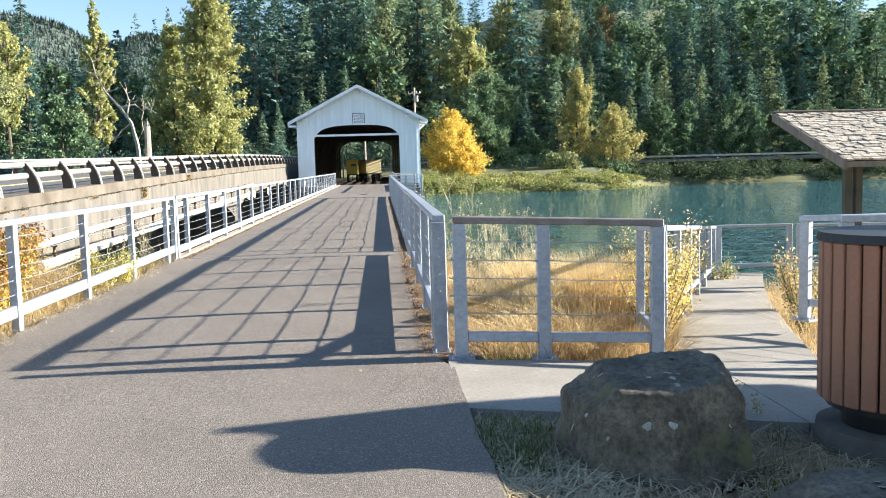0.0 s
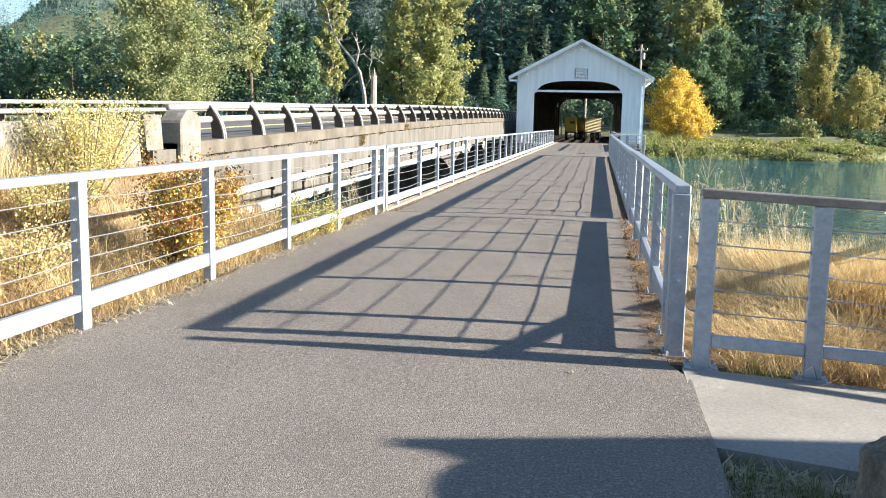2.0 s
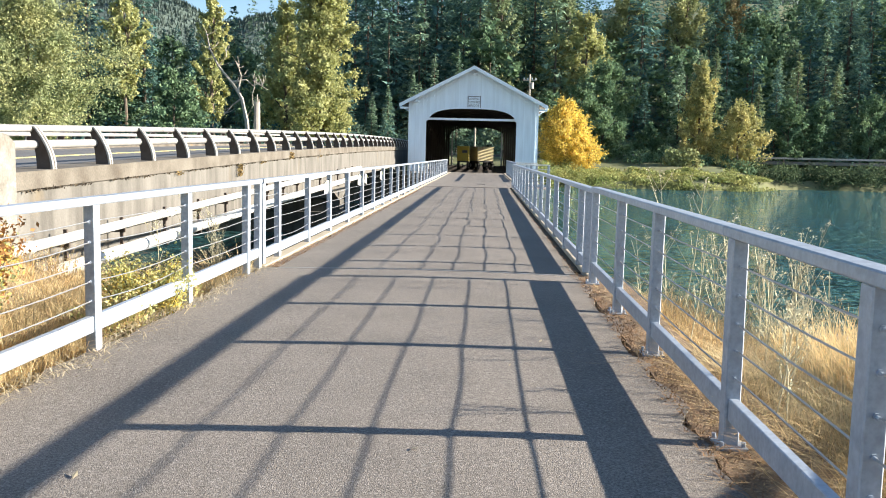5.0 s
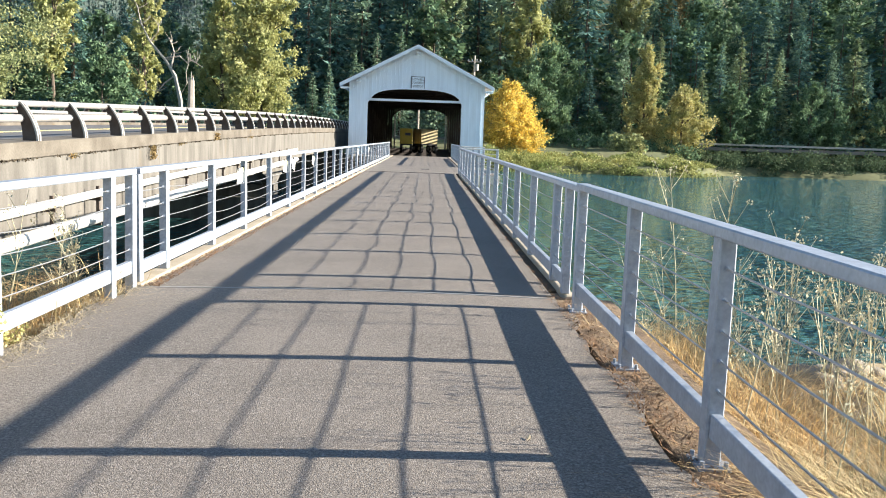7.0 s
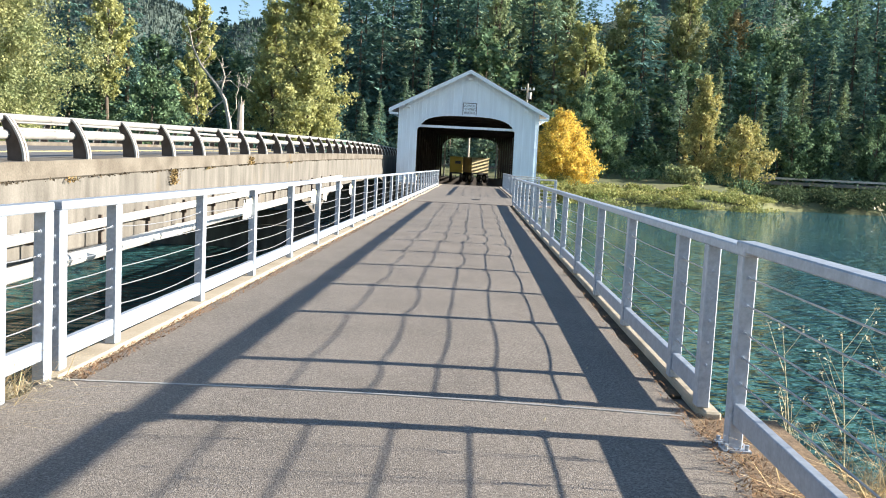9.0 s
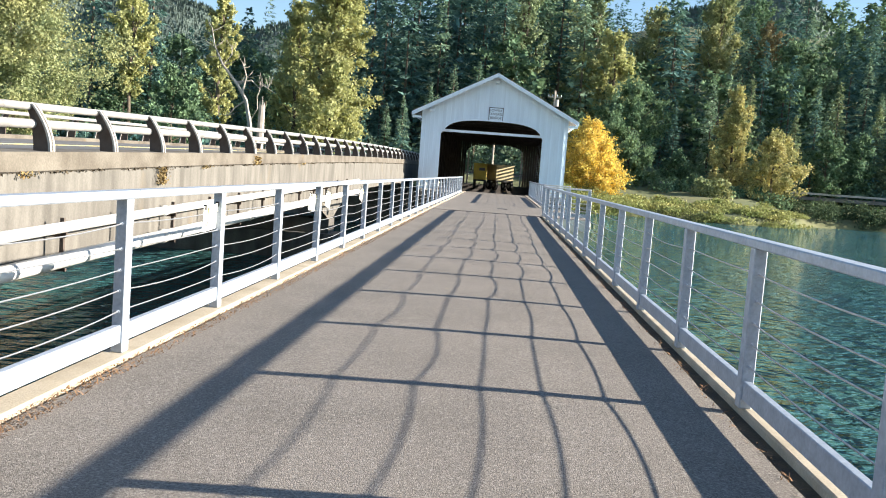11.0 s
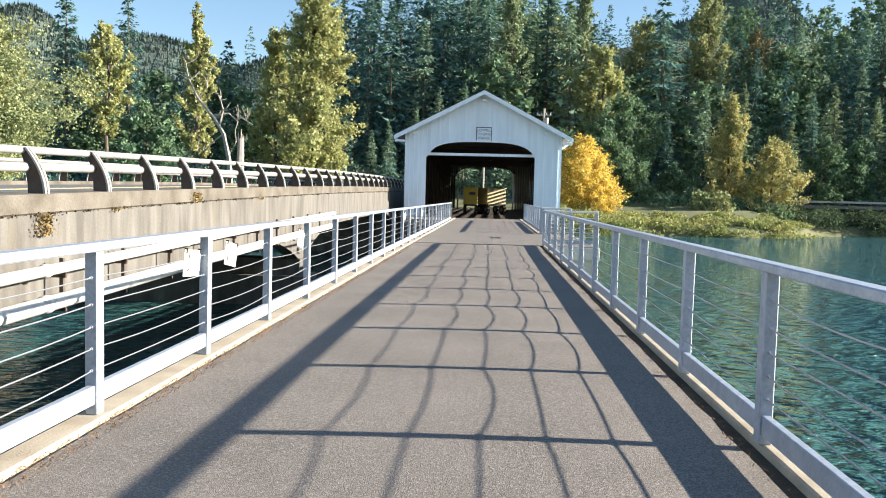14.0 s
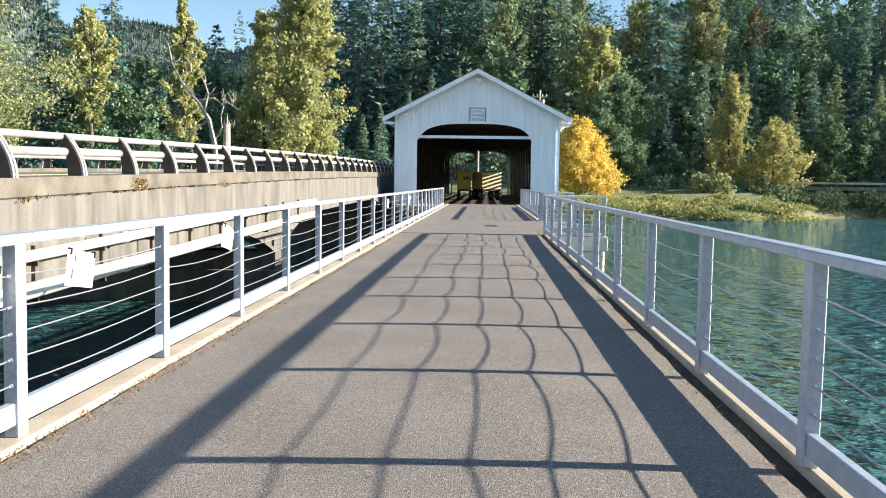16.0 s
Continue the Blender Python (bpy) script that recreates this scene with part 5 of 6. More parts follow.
_r = np.random.default_rng(77)
shrub_band("shore_scrub", [(x + _r.uniform(-1, 1), 116.8 + _r.uniform(0, 12), _r.uniform(1.0, 2.4), _r.uniform(0.5, 1.2)) for x in np.arange(4, 42, 0.36)], M_scrub, "yellow-green scrub on the far bank", 1, 0.27, 330)
shrub_band("bank_grass", [(x + _r.uniform(-1, 1), 113.5 + _r.uniform(0, 13), _r.uniform(0.7, 1.4), _r.uniform(1.0, 2.4)) for x in np.arange(5.0, 15, 0.14)], M_scrub, "high yellow-green grass beside the covered bridge", 7, 0.22, 220)
shrub_band("dark_shore_scrub", [(x + _r.uniform(-1, 1), 131.5 + _r.uniform(0, 6), _r.uniform(1.4, 2.6), _r.uniform(1.6, 3.0)) for x in np.arange(42, 92, 0.7)], M_hedge, "dark green bushes along the far waterline", 2, 0.27, 430)
shrub_band("bank_bushes", [(x + _r.uniform(-1, 1), 134 + _r.uniform(0, 8), _r.uniform(1.4, 2.4), _r.uniform(1.2, 2.6)) for x in np.arange(14, 44, 1.9)], M_leaf, "green bushes on the far bank", 3, 0.4, 260)
shrub_band("rusty_bush", [(29.0 + dx, 134.5, 1.6, 2.6) for dx in (0, 1.5, 3.0)], M_olive, "brownish bush on the far bank", 4, 0.4, 420)
# the shaded fir colour darkens these bushes as if they stood in shade
shrub_band("roadside_bushes", [(x + _r.uniform(-2, 2), 112 + _r.uniform(-6, 26), _r.uniform(1.6, 3.2), _r.uniform(2, 6.5)) for x in np.arange(-75, -13, 1.0)], M_fir2, "dark green bushes beyond the road bridge", 5, 0.5, 330)
shrub_band("undergrowth", [(x + _r.uniform(-2, 2), 150 + _r.uniform(-3, 6), _r.uniform(2.0, 3.4), _r.uniform(2, 5)) for x in np.arange(-60, 95, 1.6)], M_fir, "dark undergrowth below the hillside woods", 6, 0.55, 260)


def far_shore_road():
    bm = bmesh.new()
    add_prism(bm, [(144.6, 1.0), (148.6, 1.0), (148.6, 1.6), (144.6, 1.5)], "x", -60, 130)
    tagged(part("shore_road", bm, M_road), "pale road along the far shore", "road", kind="structure")
    e = empty("guard_rail", pose(0, 144.4, 1.3), "pale metal guard rail along the far shore road", "guard rail")
    part("beam", box_bm(8, 110, -0.05, 0.05, 0.55, 0.86), M_alu, e)
    me = finish(box_bm(-0.08, 0.08, 0.05, 0.2, 0, 0.8), "post", M_timber)
    for k in range(26):
        piece("post", me, e, pose(9 + 4 * k, 0, 0))


far_shore_road()


# ---- near grass and plants ----
def lookout_x(y):
    t = np.clip((np.asarray(y) + 0.72) / 11.6, 0, 1)
    return 4.29 + 4.61 * t - 0.17 * np.sin(np.pi * t)


def free(x, y):
    on_path = (x > -2.05) & (x < 1.9) & (y < 9)
    apron = (x > 2.0) & (x < 6.3) & (y > -1.95 - 0.17 * (x - 2.1)) & (y < -0.5 - 0.13 * np.clip(x - 2.1, 0, 1.6))
    look_p = (np.abs(x - lookout_x(y)) < 0.6) & (y > -1) & (y < 11)
    behind = (x > -4.6) & (x < 3.3) & (y < -7.8)
    road = (x < -7.0)
    return ~(on_path | apron | look_p | behind | road)


def grass(name, boxes, mat, label, seed, h=(0.2, 0.5), w=0.008, lean=0.4, clump=0.0):
    """Blades over plan boxes (x0, x1, y0, y1, number), in tufts where clump is set."""
    rng = np.random.default_rng(seed)
    chunks = []
    for x0, x1, y0, y1, n in boxes:
        if clump:
            m = max(1, n // 22)
            cx, cy = rng.uniform(x0, x1, m), rng.uniform(y0, y1, m)
            i = rng.integers(0, m, n)
            x, y = cx[i] + rng.normal(0, clump, n), cy[i] + rng.normal(0, clump, n)
            hh = (rng.uniform(*h, m)[i]) * rng.uniform(0.55, 1.1, n)
        else:
            x, y = rng.uniform(x0, x1, n), rng.uniform(y0, y1, n)
            hh = rng.uniform(*h, n)
        k = free(x, y) & (ground_z(x, y) > WATER + 0.15)
        x, y, hh = x[k], y[k], hh[k]
        room = 0.03 + 0.18 * smooth01(5.8, 6.8, y) + 0.3 * (x - 1.975) - ground_z(x, y)
        hh = np.where((x > 1.8) & (x < 5) & (y > -0.6) & (y < 9), np.minimum(hh, np.maximum(room, 0.04)), hh)
        chunks.append(blades(rng, x, y, ground_z(x, y) - 0.02, hh, np.full(len(x), w), lean))
    return tagged(new(name, arrays_mesh(name, *join(chunks), mat)), label, "grass", kind="stuff")


grass("tall_dry_grass", [(2.15, 4.6, -0.2, 4, 10000), (2.2, 8.5, 3.5, 9.5, 13000), (5.2, 9.5, 0.2, 9.5, 5500), (-7.0, -2.15, -5, 9, 8000), (-3.8, -2.15, 0, 8.5, 5000), (-2.6, -2.08, 7.7, 8.9, 700), (9.5, 16, 4, 13, 4000)], M_straw, "tall golden dry grass beside the walkway", 41, (0.25, 0.62), 0.0065, 1.3, 0.09)
grass("tangled_grass", [(2.1, 4.6, -0.2, 6, 9000), (4.5, 8.5, 3.5, 9.5, 4000), (-6.6, -2.15, -4, 8.5, 9000), (2.2, 4.5, 6, 9.5, 3000)], M_tangle, "tangled brown dry stems among the grass", 40, (0.15, 0.42), 0.005, 2.2, 0.1)
grass("grass_plumes", [(3.05, 3.85, 1.5, 3.4, 2600), (3.9, 5.2, 3.6, 6.2, 1000), (-6.4, -4.6, 0.5, 3.2, 500)], M_straw, "high feathery clumps of dry grass", 42, (0.6, 1.15), 0.010, 0.4, 0.11)
grass("grass_crest", [(3.45, 4.05, 1.6, 3.0, 2200), (3.0, 3.6, 3.2, 4.6, 900)], M_straw, "high pale grass clump beside the lookout fence", 49, (0.95, 1.4), 0.009, 0.3, 0.07)
grass("matted_straw", [(2.0, 5.2, -4.6, -1.8, 9500), (-2.5, -2.02, -6, 8.3, 2600), (2.3, 3.2, 0.0, 8.4, 3000), (2.0, 2.6, -4.5, -1.9, 3500)], M_straw2, "matted bleached straw on the ground", 43, (0.03, 0.11), 0.012, 2.0)
grass("short_dry_grass", [(-4.5, -2.05, -6, 8.4, 9000), (2.0, 4.8, -0.4, 4, 3500)], M_straw, "short dry grass along the fence", 44, (0.08, 0.26), 0.006, 0.9)
grass("green_tufts", [(2.05, 2.35, -2.9, -1.95, 900), (2.3, 2.6, -2.6, -2.1, 300), (3.35, 4.2, -3.6, -2.3, 500), (2.35, 2.75, -0.35, -0.1, 350), (-6.9, -6.2, -2, 8, 500)], M_green, "green grass tufts at the path edge", 45, (0.06, 0.17), 0.006, 0.8, 0.04)
grass("needle_litter", [(2.2, 2.6, -0.3, 8.3, 2000), (1.90, 2.06, 8.3, 9.2, 600)], M_needles, "brown fallen needles along the fence foot", 46, (0.02, 0.06), 0.007, 3.0)


def edge_straw():
    """Straw and needles that lie over the ragged edges of the asphalt on land."""
    rng = np.random.default_rng(48)
    n = 5200
    y = rng.uniform(-6.5, 8.6, n)
    side = rng.random(n) < 0.7
    d = np.abs(rng.normal(0, 0.10, n))
    x = -2.08 + d + 0.06 * np.sin(y * 2.3)
    k = side
    chunks = [blades(rng, x[k], y[k], np.full(k.sum(), -0.010), rng.uniform(0.01, 0.035, k.sum()), np.full(k.sum(), 0.007), 4.0)]
    tagged(new("edge_straw", arrays_mesh("edge_straw", *join(chunks), M_straw2)), "loose straw over the asphalt edges", "litter", kind="stuff")


edge_straw()


def curb_litter():
    """Needles and grit gathered against the curbs of the footbridge."""
    rng = np.random.default_rng(47)
    chunks = []
    for x0, x1, n in ((-1.96, -1.80, 5200), (1.80, 1.885, 500)):
        y = 8.4 + 36 * rng.random(n) ** 1.5
        x = rng.uniform(x0, x1, n)
        chunks.append(blades(rng, x, y, np.full(n, -0.012), rng.uniform(0.008, 0.022, n), np.full(n, 0.008), 3.0))
    n = 3000
    y = rng.uniform(-0.35, 8.4, n)
    x = 1.86 + np.abs(rng.normal(0, 0.2, n)) - 0.07 * rng.random(n)
    k = x < 2.28
    chunks.append(blades(rng, x[k], y[k], np.where(x[k] < 1.9, -0.012, -0.018), rng.uniform(0.01, 0.03, k.sum()), np.full(k.sum(), 0.008), 3.0))
    tagged(new("curb_litter", arrays_mesh("curb_litter", *join(chunks), M_needles)), "brown needles and grit along curbs and fence foot", "litter", kind="stuff")


curb_litter()


def bush(x, y, h, r, n, leaf, mats, label, seed, stems=14, name="bush"):
    """A low bush: stems from the ground and leaves, in one or two colours, on their upper parts."""
    rng = np.random.default_rng(seed)
    z = float(ground_z(x, y))
    e = empty(name, pose(x, y, z - 0.03), label, "bush", "bushes by the fence")
    bm = bmesh.new()
    tips = []
    for k in range(stems):
        a, q = rng.uniform(0, 2 * np.pi), r * math.sqrt(rng.uniform(0.05, 1))
        tip = np.array([q * math.cos(a), q * math.sin(a), h * rng.uniform(0.65, 1.0)])
        tips.append(tip)
        add_tube(bm, [(tip[0] * 0.15, tip[1] * 0.15, 0), (tip[0] * 0.6, tip[1] * 0.6, tip[2] * 0.55), tuple(tip)], 0.011, 4, 0.003)
    part("stem", bm, M_bark, e)
    tips = np.array(tips)
    for j, mat in enumerate(mats):
        m = n // len(mats)
        t = rng.uniform(0.35, 1.0, m) if j == 0 else rng.uniform(0.08, 0.85, m)
        i = rng.integers(0, stems, m)
        p = tips[i] * t[:, None] + rng.normal(0, 0.085, (m, 3)) * (r / 0.7)
        p[:, 2] = np.abs(p[:, 2]) + 0.02
        o = new("leaves", arrays_mesh("leaves", *leaf_quads(rng, p, leaf), mat))
        o.parent = e
    return e


bush(-2.75, 2.75, 1.2, 0.62, 13500, 0.033, [M_red, M_gold, M_ygreen], "rust-red and yellow bush behind the fence", 1, 18)
bush(-3.1, 3.7, 1.1, 0.6, 11000, 0.033, [M_red, M_gold, M_olive], "rust-red and olive bush behind the fence", 2, 16)
bush(-2.5, 1.95, 0.75, 0.45, 6000, 0.032, [M_red, M_gold, M_olive], "low red and yellow bush behind the fence", 3, 12)
bush(-2.3, 5.45, 0.72, 0.46, 7500, 0.028, [M_palebush, M_gold, M_ygreen], "yellow bush leaning through the fence", 4, 14)
bush(-2.4, 6.3, 0.5, 0.34, 3000, 0.028, [M_palebush, M_straw], "small yellow bush at the fence foot", 5, 10)
bush(4.3, 1.7, 0.7, 0.4, 2200, 0.032, [M_straw, M_gold], "yellowed weeds beside the lookout path", 6, 14)
bush(5.6, 5.8, 0.8, 0.5, 2200, 0.032, [M_gold, M_straw], "yellowed weeds beside the lookout path", 7, 14)
bush(-4.9, 4.3, 1.4, 0.85, 15000, 0.027, [M_palebush, M_palebush, M_straw], "pale yellow-green flowering bush behind the fence", 9, 34)
bush(-5.6, 5.9, 1.2, 0.8, 10000, 0.027, [M_palebush, M_straw], "pale yellow-green bush below the road", 10, 30)
bush(-4.3, 2.6, 0.95, 0.6, 7000, 0.026, [M_palebush, M_straw], "low pale bush in the dry grass", 11, 24)
bush(-3.5, 0.9, 0.65, 0.55, 5000, 0.026, [M_straw, M_palebush], "low straw-coloured bush in the dry grass", 12, 24)
bush(-2.3, 4.75, 0.5, 0.36, 4000, 0.028, [M_palebush, M_straw], "small yellow bush at the fence foot", 13, 14)
bush(4.6, 2.5, 1.15, 0.5, 4400, 0.032, [M_palebush, M_straw, M_gold], "yellowed weeds beside the lookout path", 14, 30)
bush(4.95, 3.5, 1.5, 0.55, 5200, 0.032, [M_straw, M_palebush], "yellowed weeds beside the lookout path", 15, 30)
bush(4.22, 1.5, 0.8, 0.4, 2600, 0.032, [M_gold, M_straw, M_palebush], "low yellow weeds beside the lookout path", 16, 24)
bush(5.6, 5.2, 1.3, 0.5, 3000, 0.035, [M_palebush, M_straw], "yellowed weeds beside the lookout path", 17, 26)
bush(6.45, 7.4, 1.0, 0.5, 1800, 0.05, [M_gold, M_straw], "yellowed weeds beside the lookout path", 18, 24)
bush(7.9, 9.3, 1.0, 0.4, 1500, 0.05, [M_olive, M_straw], "olive weeds beside the lookout path", 19, 20)
bush(6.75, 3.5, 1.15, 0.4, 2600, 0.034, [M_straw, M_olive], "dry olive bush beside the shelter", 8, 14)


def weed(x, y, h, seed):
    """A dry branching stalk with small seed heads."""
    rng = np.random.default_rng(seed)
    e = empty("dry_weed", pose(x, y, float(ground_z(x, y)) - 0.03), "pale dry branching weed on the bank", "weed", "dry weeds on the bank")
    bm = bmesh.new()
    lean = rng.uniform(-0.15, 0.15, 2)
    top = np.array([lean[0] * h, lean[1] * h, h])
    add_tube(bm, [(0, 0, 0), tuple(top * 0.5 + np.array([0.02, 0, 0])), tuple(top)], 0.006, 4, 0.002)
    heads = [top]
    for k in range(9):
        t = rng.uniform(0.35, 0.92)
        a = rng.uniform(0, 2 * np.pi)
        d = np.array([math.cos(a) * 0.5, math.sin(a) * 0.5, 0.85]) * h * rng.uniform(0.12, 0.3)
        s = top * t
        add_tube(bm, [tuple(s), tuple(s + d * 0.55 + np.array([0, 0, -0.01])), tuple(s + d)], 0.0035, 3, 0.0015)
        heads.append(s + d)
    tagged(part("stalk", bm, M_weed, e), kind="stuff")
    p = np.repeat(np.array(heads), 9, 0) + rng.normal(0, 0.018, (len(heads) * 9, 3))
    o = new("seed_head", arrays_mesh("seed_head", *leaf_quads(rng, p, 0.018), M_weed))
    o.parent = e
    tagged(o, kind="stuff")


_r = np.random.default_rng(5)
for k in range(30):
    weed(2.35 + _r.uniform(0, 2.0), 5.4 + _r.uniform(0, 5.0), _r.uniform(1.0, 1.75), 300 + k)
for k in range(16):
    weed(2.35 + _r.uniform(0, 1.2), 2.5 + _r.uniform(0, 3.0), _r.uniform(0.7, 1.2), 340 + k)
for k in range(8):
    weed(-2.25 - _r.uniform(0, 0.5), 6.6 + _r.uniform(0, 2.2), _r.uniform(0.7, 1.2), 360 + k)
for k in range(5):
    weed(2.15 + _r.uniform(0, 2.2), -2.2 + _r.uniform(0, 0.25), _r.uniform(0.14, 0.3), 380 + k)


# ---- foreground things ----
ROCK_FACETS = [(-0.12, -0.12, 1, 0.96), (-0.6, -0.1, 0.8, 1.07), (-1, -0.15, 0.12, 0.98), (1, 0.05, -0.03, 0.99), (-0.35, -1, 0.25, 0.86), (0.5, -1, 0.3, 0.90), (-0.1, -0.75, 0.85, 1.1), (0, 1, 0.1, 0.95), (0.75, -0.3, 0.75, 1.28), (0, 0, -1, 1.0), (-0.8, -0.75, -0.1, 0.98)]


def rock(name, x, y, sx, sy, sz, label, seed, lichen=0, z=0.0):
    rng = random.Random(seed)
    bm = bmesh.new()
    bmesh.ops.create_icosphere(bm, subdivisions=6, radius=1.0)
    off = Vector((rng.uniform(0, 50), rng.uniform(0, 50), rng.uniform(0, 50)))
    for v in bm.verts:
        d = v.co.normalized()
        q = 1.6
        for nx, ny, nz, dist in ROCK_FACETS:
            c = d.dot(Vector((nx, ny, nz)).normalized())
            if c > 0.05:
                q = min(q, dist / c)
        q *= 1 + 0.05 * noise.noise(d * 1.7 + off) + 0.03 * noise.noise(d * 5 + off) + 0.02 * noise.noise(d * 12 + off) + 0.012 * noise.noise(d * 27 + off)
        v.co = Vector((d.x * q * sx, d.y * q * sy, max(d.z * q * sz - 0.06 * d.x * sz, -0.06)))
    top = [(v.co.copy(), v.co.normalized()) for v in bm.verts if v.co.z > 0.35 * sz and v.co.y < 0.5 * sy]
    e = empty(name, pose(x, y, z), label, "boulder", "boulders beside the path")
    part("stone", bm, M_rock, e, smooth=True)
    for k in range(lichen):
        c, nrm = top[rng.randrange(len(top))]
        m = bmesh.new()
        rr = rng.uniform(0.012, 0.03)
        a = nrm.orthogonal().normalized()
        b = nrm.cross(a)
        ring = [m.verts.new(c + nrm * 0.004 + rr * rng.uniform(0.6, 1.2) * (math.cos(t) * a + math.sin(t) * b)) for t in (2 * math.pi * i / 9 for i in range(9))]
        tip = [m.verts.new(v.co + nrm * 0.004 - (v.co - c) * 0.25) for v in ring]
        m.faces.new(tip)
        for i in range(9):
            m.faces.new((ring[i], ring[(i + 1) % 9], tip[(i + 1) % 9], tip[i]))
        part("lichen_patch", m, M_lichen, e)
    return e


rock("boulder", 2.93, -2.74, 0.425, 0.36, 0.455, "large dark mossy boulder with pale lichen spots", 8, 16, -0.08)
rock("boulder", 3.5, -3.9, 0.36, 0.32, 0.27, "low dark boulder beside the asphalt", 12, 3, -0.14)


def litter_bin(x, y):
    e = empty("litter_bin", pose(x, y, 0), "round litter bin of brown vertical slats with a dark rim", "litter bin", "litter bins beside the path")
    R = 0.39
    n = 26
    slat = finish(box_bm(-0.041, 0.041, -0.014, 0.014, 0.10, 1.0, bevel=0.006), "slat", M_slat)
    for k in range(n):
        a = 360 * k / n
        piece("slat", slat, e, pose(R * math.cos(radians(a)), R * math.sin(radians(a)), 0, 0, 0, a + 90))
    for nm, z0, z1, r0, r1 in (("liner", 0.06, 0.98, R - 0.03, R - 0.03), ("rim", 1.002, 1.05, R + 0.03, R + 0.02), ("base", -0.05, 0.09, R - 0.12, R - 0.1)):
        bm = bmesh.new()
        add_tube(bm, [(0, 0, z0), (0, 0, z1)], r0, 36, r1)
        part(nm, bm, M_black, e, "dark metal " + nm)
    s = empty("concrete_pad", pose(x, y, -0.25), "round concrete pad under the litter bin", "pad")
    bm = bmesh.new()
    add_tube(bm, [(0, 0, 0), (0, 0, 0.20)], 0.43, 32, 0.41)
    part("disc", bm, M_oldconc, s)


litter_bin(4.40, -2.42)
# unseen second bin, added to cast the rounded shadow on the asphalt
litter_bin(4.80, -3.75)


def shelter(x, y, z, w, label, top_h, eave_h, depth, rot=0.0, courses=20):
    """A small open shelter: posts in pairs, one shake slope that falls to the front, verge and eave boards."""
    e = empty("shelter", pose(x, y, z, 0, 0, rot), label, "shelter", "shake-roofed shelters")
    rise = top_h - eave_h

    def roof_h(py):
        return top_h + rise * py / depth
    for px in (0.42, 0.60, w - 0.60, w - 0.42):
        for py in (-depth * 0.7,):
            part("post", box_bm(px - 0.06, px + 0.06, py - 0.06, py + 0.06, -0.3, roof_h(py) - 0.15, bevel=0.01), M_darkpost, e)
    for py in (-depth * 0.7,):
        part("beam", box_bm(0.1, w - 0.1, py - 0.05, py + 0.05, roof_h(py) - 0.31, roof_h(py) - 0.152), M_darkpost, e)
    bm = bmesh.new()
    add_prism(bm, [(0, top_h - 0.12), (-depth, eave_h - 0.12), (-depth, eave_h - 0.03), (0, top_h - 0.03)], "x", 0, w)
    part("roof_deck", bm, M_timber, e)
    for x0, x1 in ((-0.05, -0.002), (w + 0.002, w + 0.05)):
        bm = bmesh.new()
        add_prism(bm, [(0.03, top_h - 0.15), (-depth, eave_h - 0.16), (-depth, eave_h + 0.01), (0.03, top_h + 0.01)], "x", x0, x1)
        part("verge_board", bm, M_timber, e)
    rng = random.Random(4)
    ln, ang = math.hypot(depth, rise), math.degrees(math.atan2(rise, depth))
    meshes = [(ww, finish(box_bm(0, ww - 0.008, -ln / courses * 0.62, ln / courses * 0.62, 0, tt), "shake", M_shake)) for ww, tt in ((0.09, 0.016), (0.12, 0.022), (0.15, 0.014), (0.18, 0.025))]
    for j in range(courses):
        t = (j + 0.5) / courses
        xx = 0.0
        while xx < w - 0.2:
            ww, me = rng.choice(meshes)
            piece("shake", me, e, pose(xx, -depth * t, top_h - rise * t - 0.022 + rng.uniform(0, 0.02), ang - 2.5 + rng.uniform(-2.5, 2), rng.uniform(-2, 2), rng.uniform(-4, 4)))
            xx += ww
    part("ridge_cap", box_bm(-0.06, w + 0.05, -0.06, 0.07, top_h + 0.002, top_h + 0.035, bevel=0.01), M_timber, e)
    return e


shelter(8.85, 9.0, -0.8, 4.2, "open timber shelter with a weathered shake roof by the lake", 3.08, 2.2, 2.6, 0, 26)
# out of view, added and sized only for its shadow on apron and boulder
shelter(7.35, -1.87, -0.1, 3.6, "unseen shake-roofed shelter added to cast the shadow on the apron", 2.3, 1.75, 1.5, 14, 7)


def bank_stones():
    rng = random.Random(9)
    chunks = []
    for k in range(260):
        x = rng.choice([rng.uniform(2.0, 9.0), rng.uniform(-6.4, -2.1)])
        y = rng.uniform(8.3, 12.5)
        z = float(ground_z(x, y))
        if z < WATER - 0.2:
            continue
        bm = bmesh.new()
        bmesh.ops.create_icosphere(bm, subdivisions=2, radius=rng.uniform(0.08, 0.3))
        off = Vector((rng.uniform(0, 99), 0, 0))
        v = np.array([tuple(q.co * (1 + 0.35 * noise.noise(q.co * 5 + off))) for q in bm.verts]) * np.array([1, 0.85, 0.65]) + np.array([x, y, z])
        f = np.array([[w.index for w in p.verts] for p in bm.faces])
        bm.free()
        chunks.append((v, f))
    tagged(new("bank_stones", arrays_mesh("bank_stones", *join(chunks), M_riprap)), "tan broken stones on the lake bank", "stones", kind="stuff")


bank_stones()


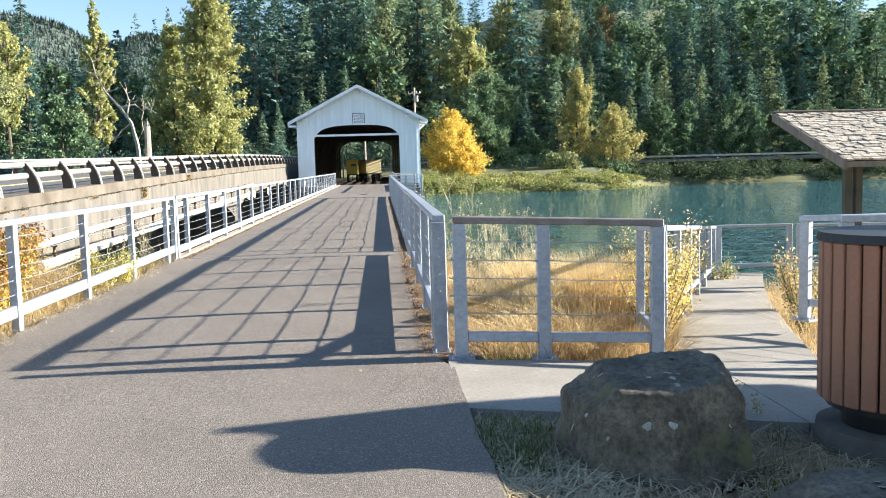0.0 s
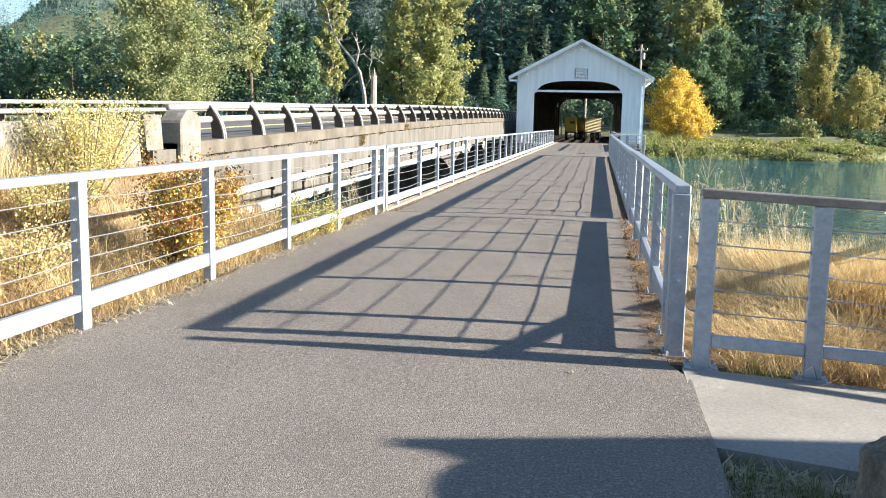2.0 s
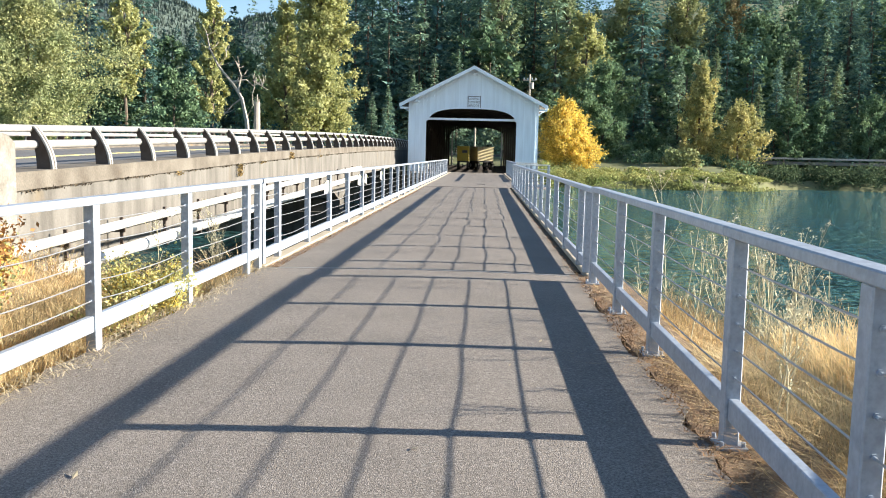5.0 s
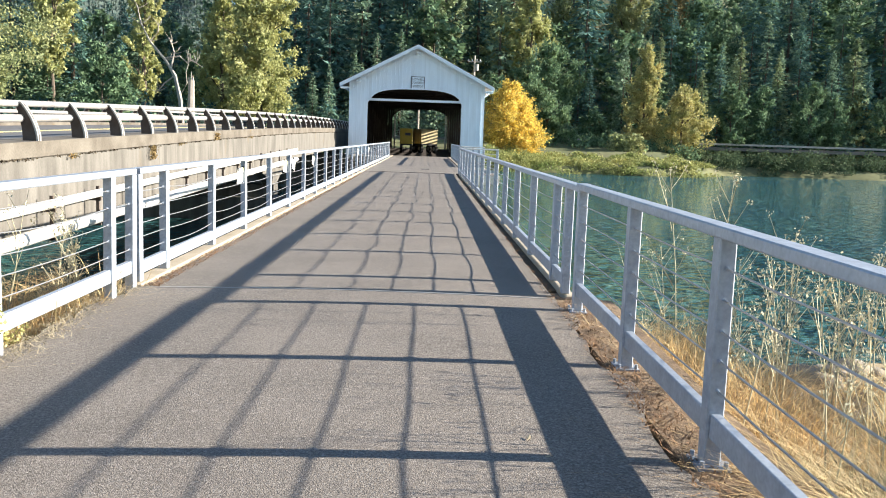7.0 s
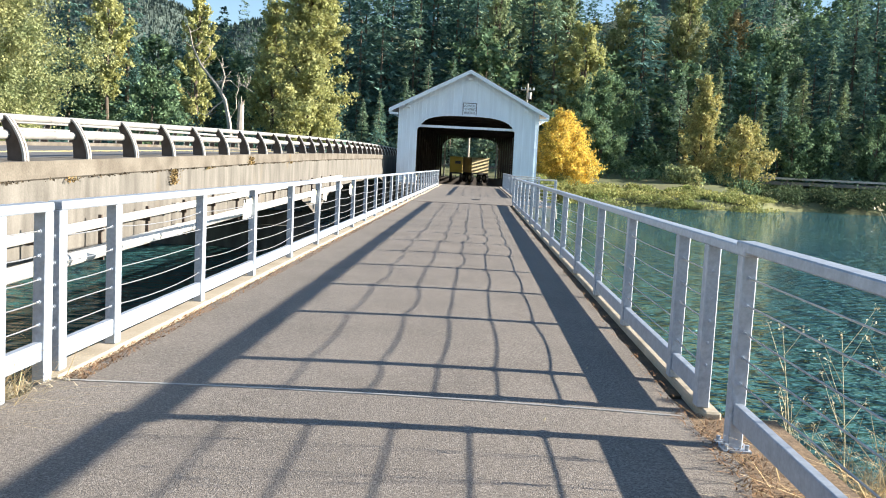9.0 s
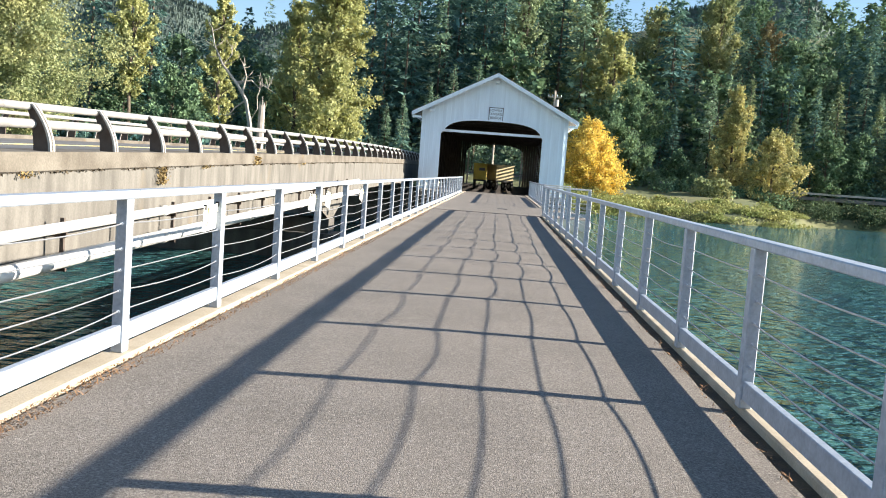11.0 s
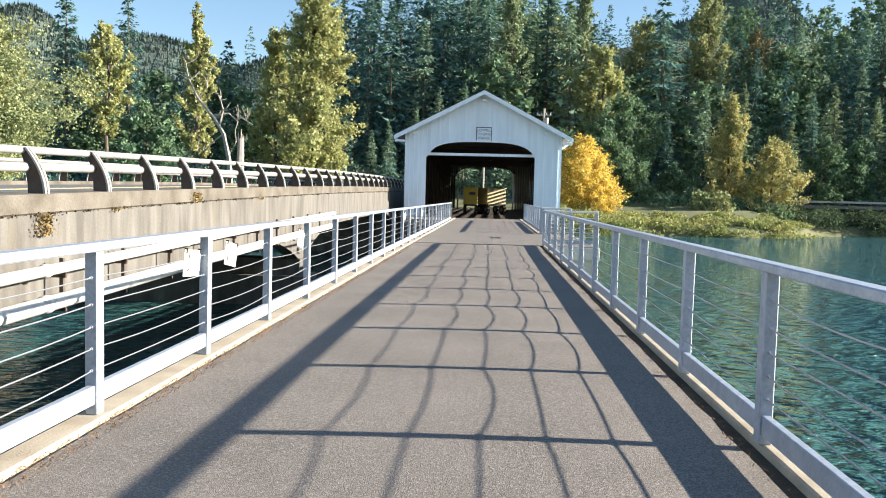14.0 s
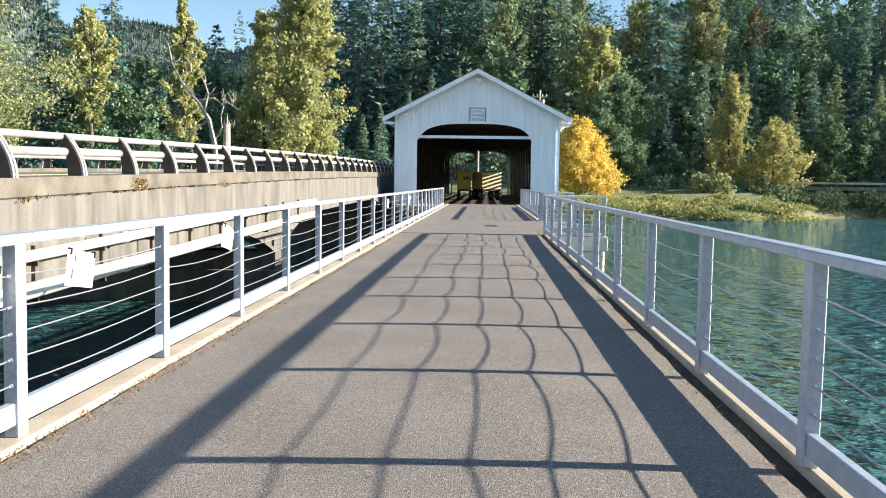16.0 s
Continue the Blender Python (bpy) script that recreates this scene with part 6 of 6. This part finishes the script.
def fence_notice(y, w, h, tilt, mark, seed):
    """A laminated sheet tied to the upper cables of the fence, hanging a little crooked."""
    e = empty("notice", pose(RAIL_L - 0.012, y, 0.915, tilt, 3, 0), "white laminated sheet tied to the fence cables", "notice", "sheets on the fence")
    bm = bmesh.new()
    n = 5
    cols = []
    for i in range(n):
        t = i / (n - 1)
        bow = 0.012 * math.sin(math.pi * t)
        cols.append([bm.verts.new((xx + bow, -w / 2 + w * t, zz)) for xx, zz in ((0.0, -h), (0.0, 0.0), (0.003, 0.0), (0.003, -h))])
    for c, d in zip(cols, cols[1:]):
        for k in range(4):
            bm.faces.new((c[k], c[(k + 1) % 4], d[(k + 1) % 4], d[k]))
    bm.faces.new(cols[0])
    bm.faces.new(cols[-1][::-1])
    part("sheet", bm, M_paper, e)
    part("heading", box_bm(0.0165, 0.0175, -w * 0.28, w * 0.34, -h * 0.3, -h * 0.06), M_note, e, "pale yellow printed band")
    if mark == "bars":
        for k in range(2):
            part("print", box_bm(0.0165, 0.0175, -w * 0.36 + 0.025 * k, -w * 0.36 + 0.013 + 0.025 * k, -h * 0.8, -h * 0.62), M_text, e, "dark printed mark")
    else:
        part("print", box_bm(0.0165, 0.0175, -w * 0.34, -w * 0.2, -h * 0.8, -h * 0.5), M_pink, e, "pink printed mark")
    for sy in (-w * 0.42, w * 0.42):
        part("tie", box_bm(-0.01, 0.016, sy - 0.004, sy + 0.004, -0.03, 0.012), M_black, e)
    return e


for k, (y, w, tilt) in enumerate([(13.15, 0.38, 3), (17.3, 0.4, -4), (18.4, 0.38, -9), (21.5, 0.36, -12), (32.6, 0.36, 10), (35.4, 0.36, -10), (39.0, 0.36, 8), (41.8, 0.36, -6)]):
    fence_notice(y, w, 0.215, tilt, "pink" if k in (2, 5) else "bars", k)

# ---- small litter on the asphalt ----
_r = random.Random(31)
for k in range(26):
    x, y = _r.uniform(-1.7, 1.6), _r.choice([_r.uniform(-5, 2), _r.uniform(0, 20)])
    bm = bmesh.new()
    s = _r.uniform(0.012, 0.035)
    v = [bm.verts.new(c) for c in ((-s, 0, 0.0), (0, -s * 0.4, 0.004), (s, 0, 0.012), (0, s * 0.4, 0.004))]
    bm.faces.new(v)
    bm.faces.new([bm.verts.new(q.co + Vector((0, 0, 0.0015))) for q in v])
    o = part("fallen_leaf", bm, M_straw2)
    o.matrix_basis = pose(x, y, 0.005 + crown(x, y), 0, 0, _r.uniform(0, 360))
    tagged(o, "small dry leaf lying on the asphalt", "leaf", "leaves on the path")


def ledge_growth():
    """Moss, rust-coloured tufts and chipped grit along the joint under the road bridge's ledge."""
    rng = np.random.default_rng(61)
    pts = []
    for y0, drop, wide, n in ((23.4, 0.34, 0.13, 300), (30.4, -0.22, 0.16, 220), (26.0, 0.06, 0.12, 40), (36.2, 0.06, 0.14, 40), (18.2, 0.08, 0.12, 50)):
        y = y0 + rng.normal(0, wide, n)
        pts.append(np.stack([RX + 0.06 + rng.uniform(-0.01, 0.05, n), y, np.array([float(road_z(v)) for v in y]) - 0.29 - drop * rng.random(n)], -1))
    tagged(new("ledge_moss", arrays_mesh("ledge_moss", *leaf_quads(rng, np.concatenate(pts), 0.05), M_ochre)), "rust-coloured moss and dry tufts on the bridge ledge", "moss", kind="stuff")
    n = 2600
    y = 10.8 + 60 * rng.random(n) ** 1.4
    k = np.sin(y * 1.7) + np.sin(y * 4.3 + 1) + rng.normal(0, 0.5, n) > -0.4
    y = y[k]
    p = np.stack([RX + 0.03 + rng.uniform(-0.05, 0.035, len(y)), y, np.array([float(road_z(v)) for v in y]) - 0.30 + rng.normal(0, 0.012, len(y))], -1)
    tagged(new("joint_grit", arrays_mesh("joint_grit", *leaf_quads(rng, p, 0.05), M_grime)), "dark moss and grit in the ledge joint", "moss", kind="stuff")


ledge_growth()
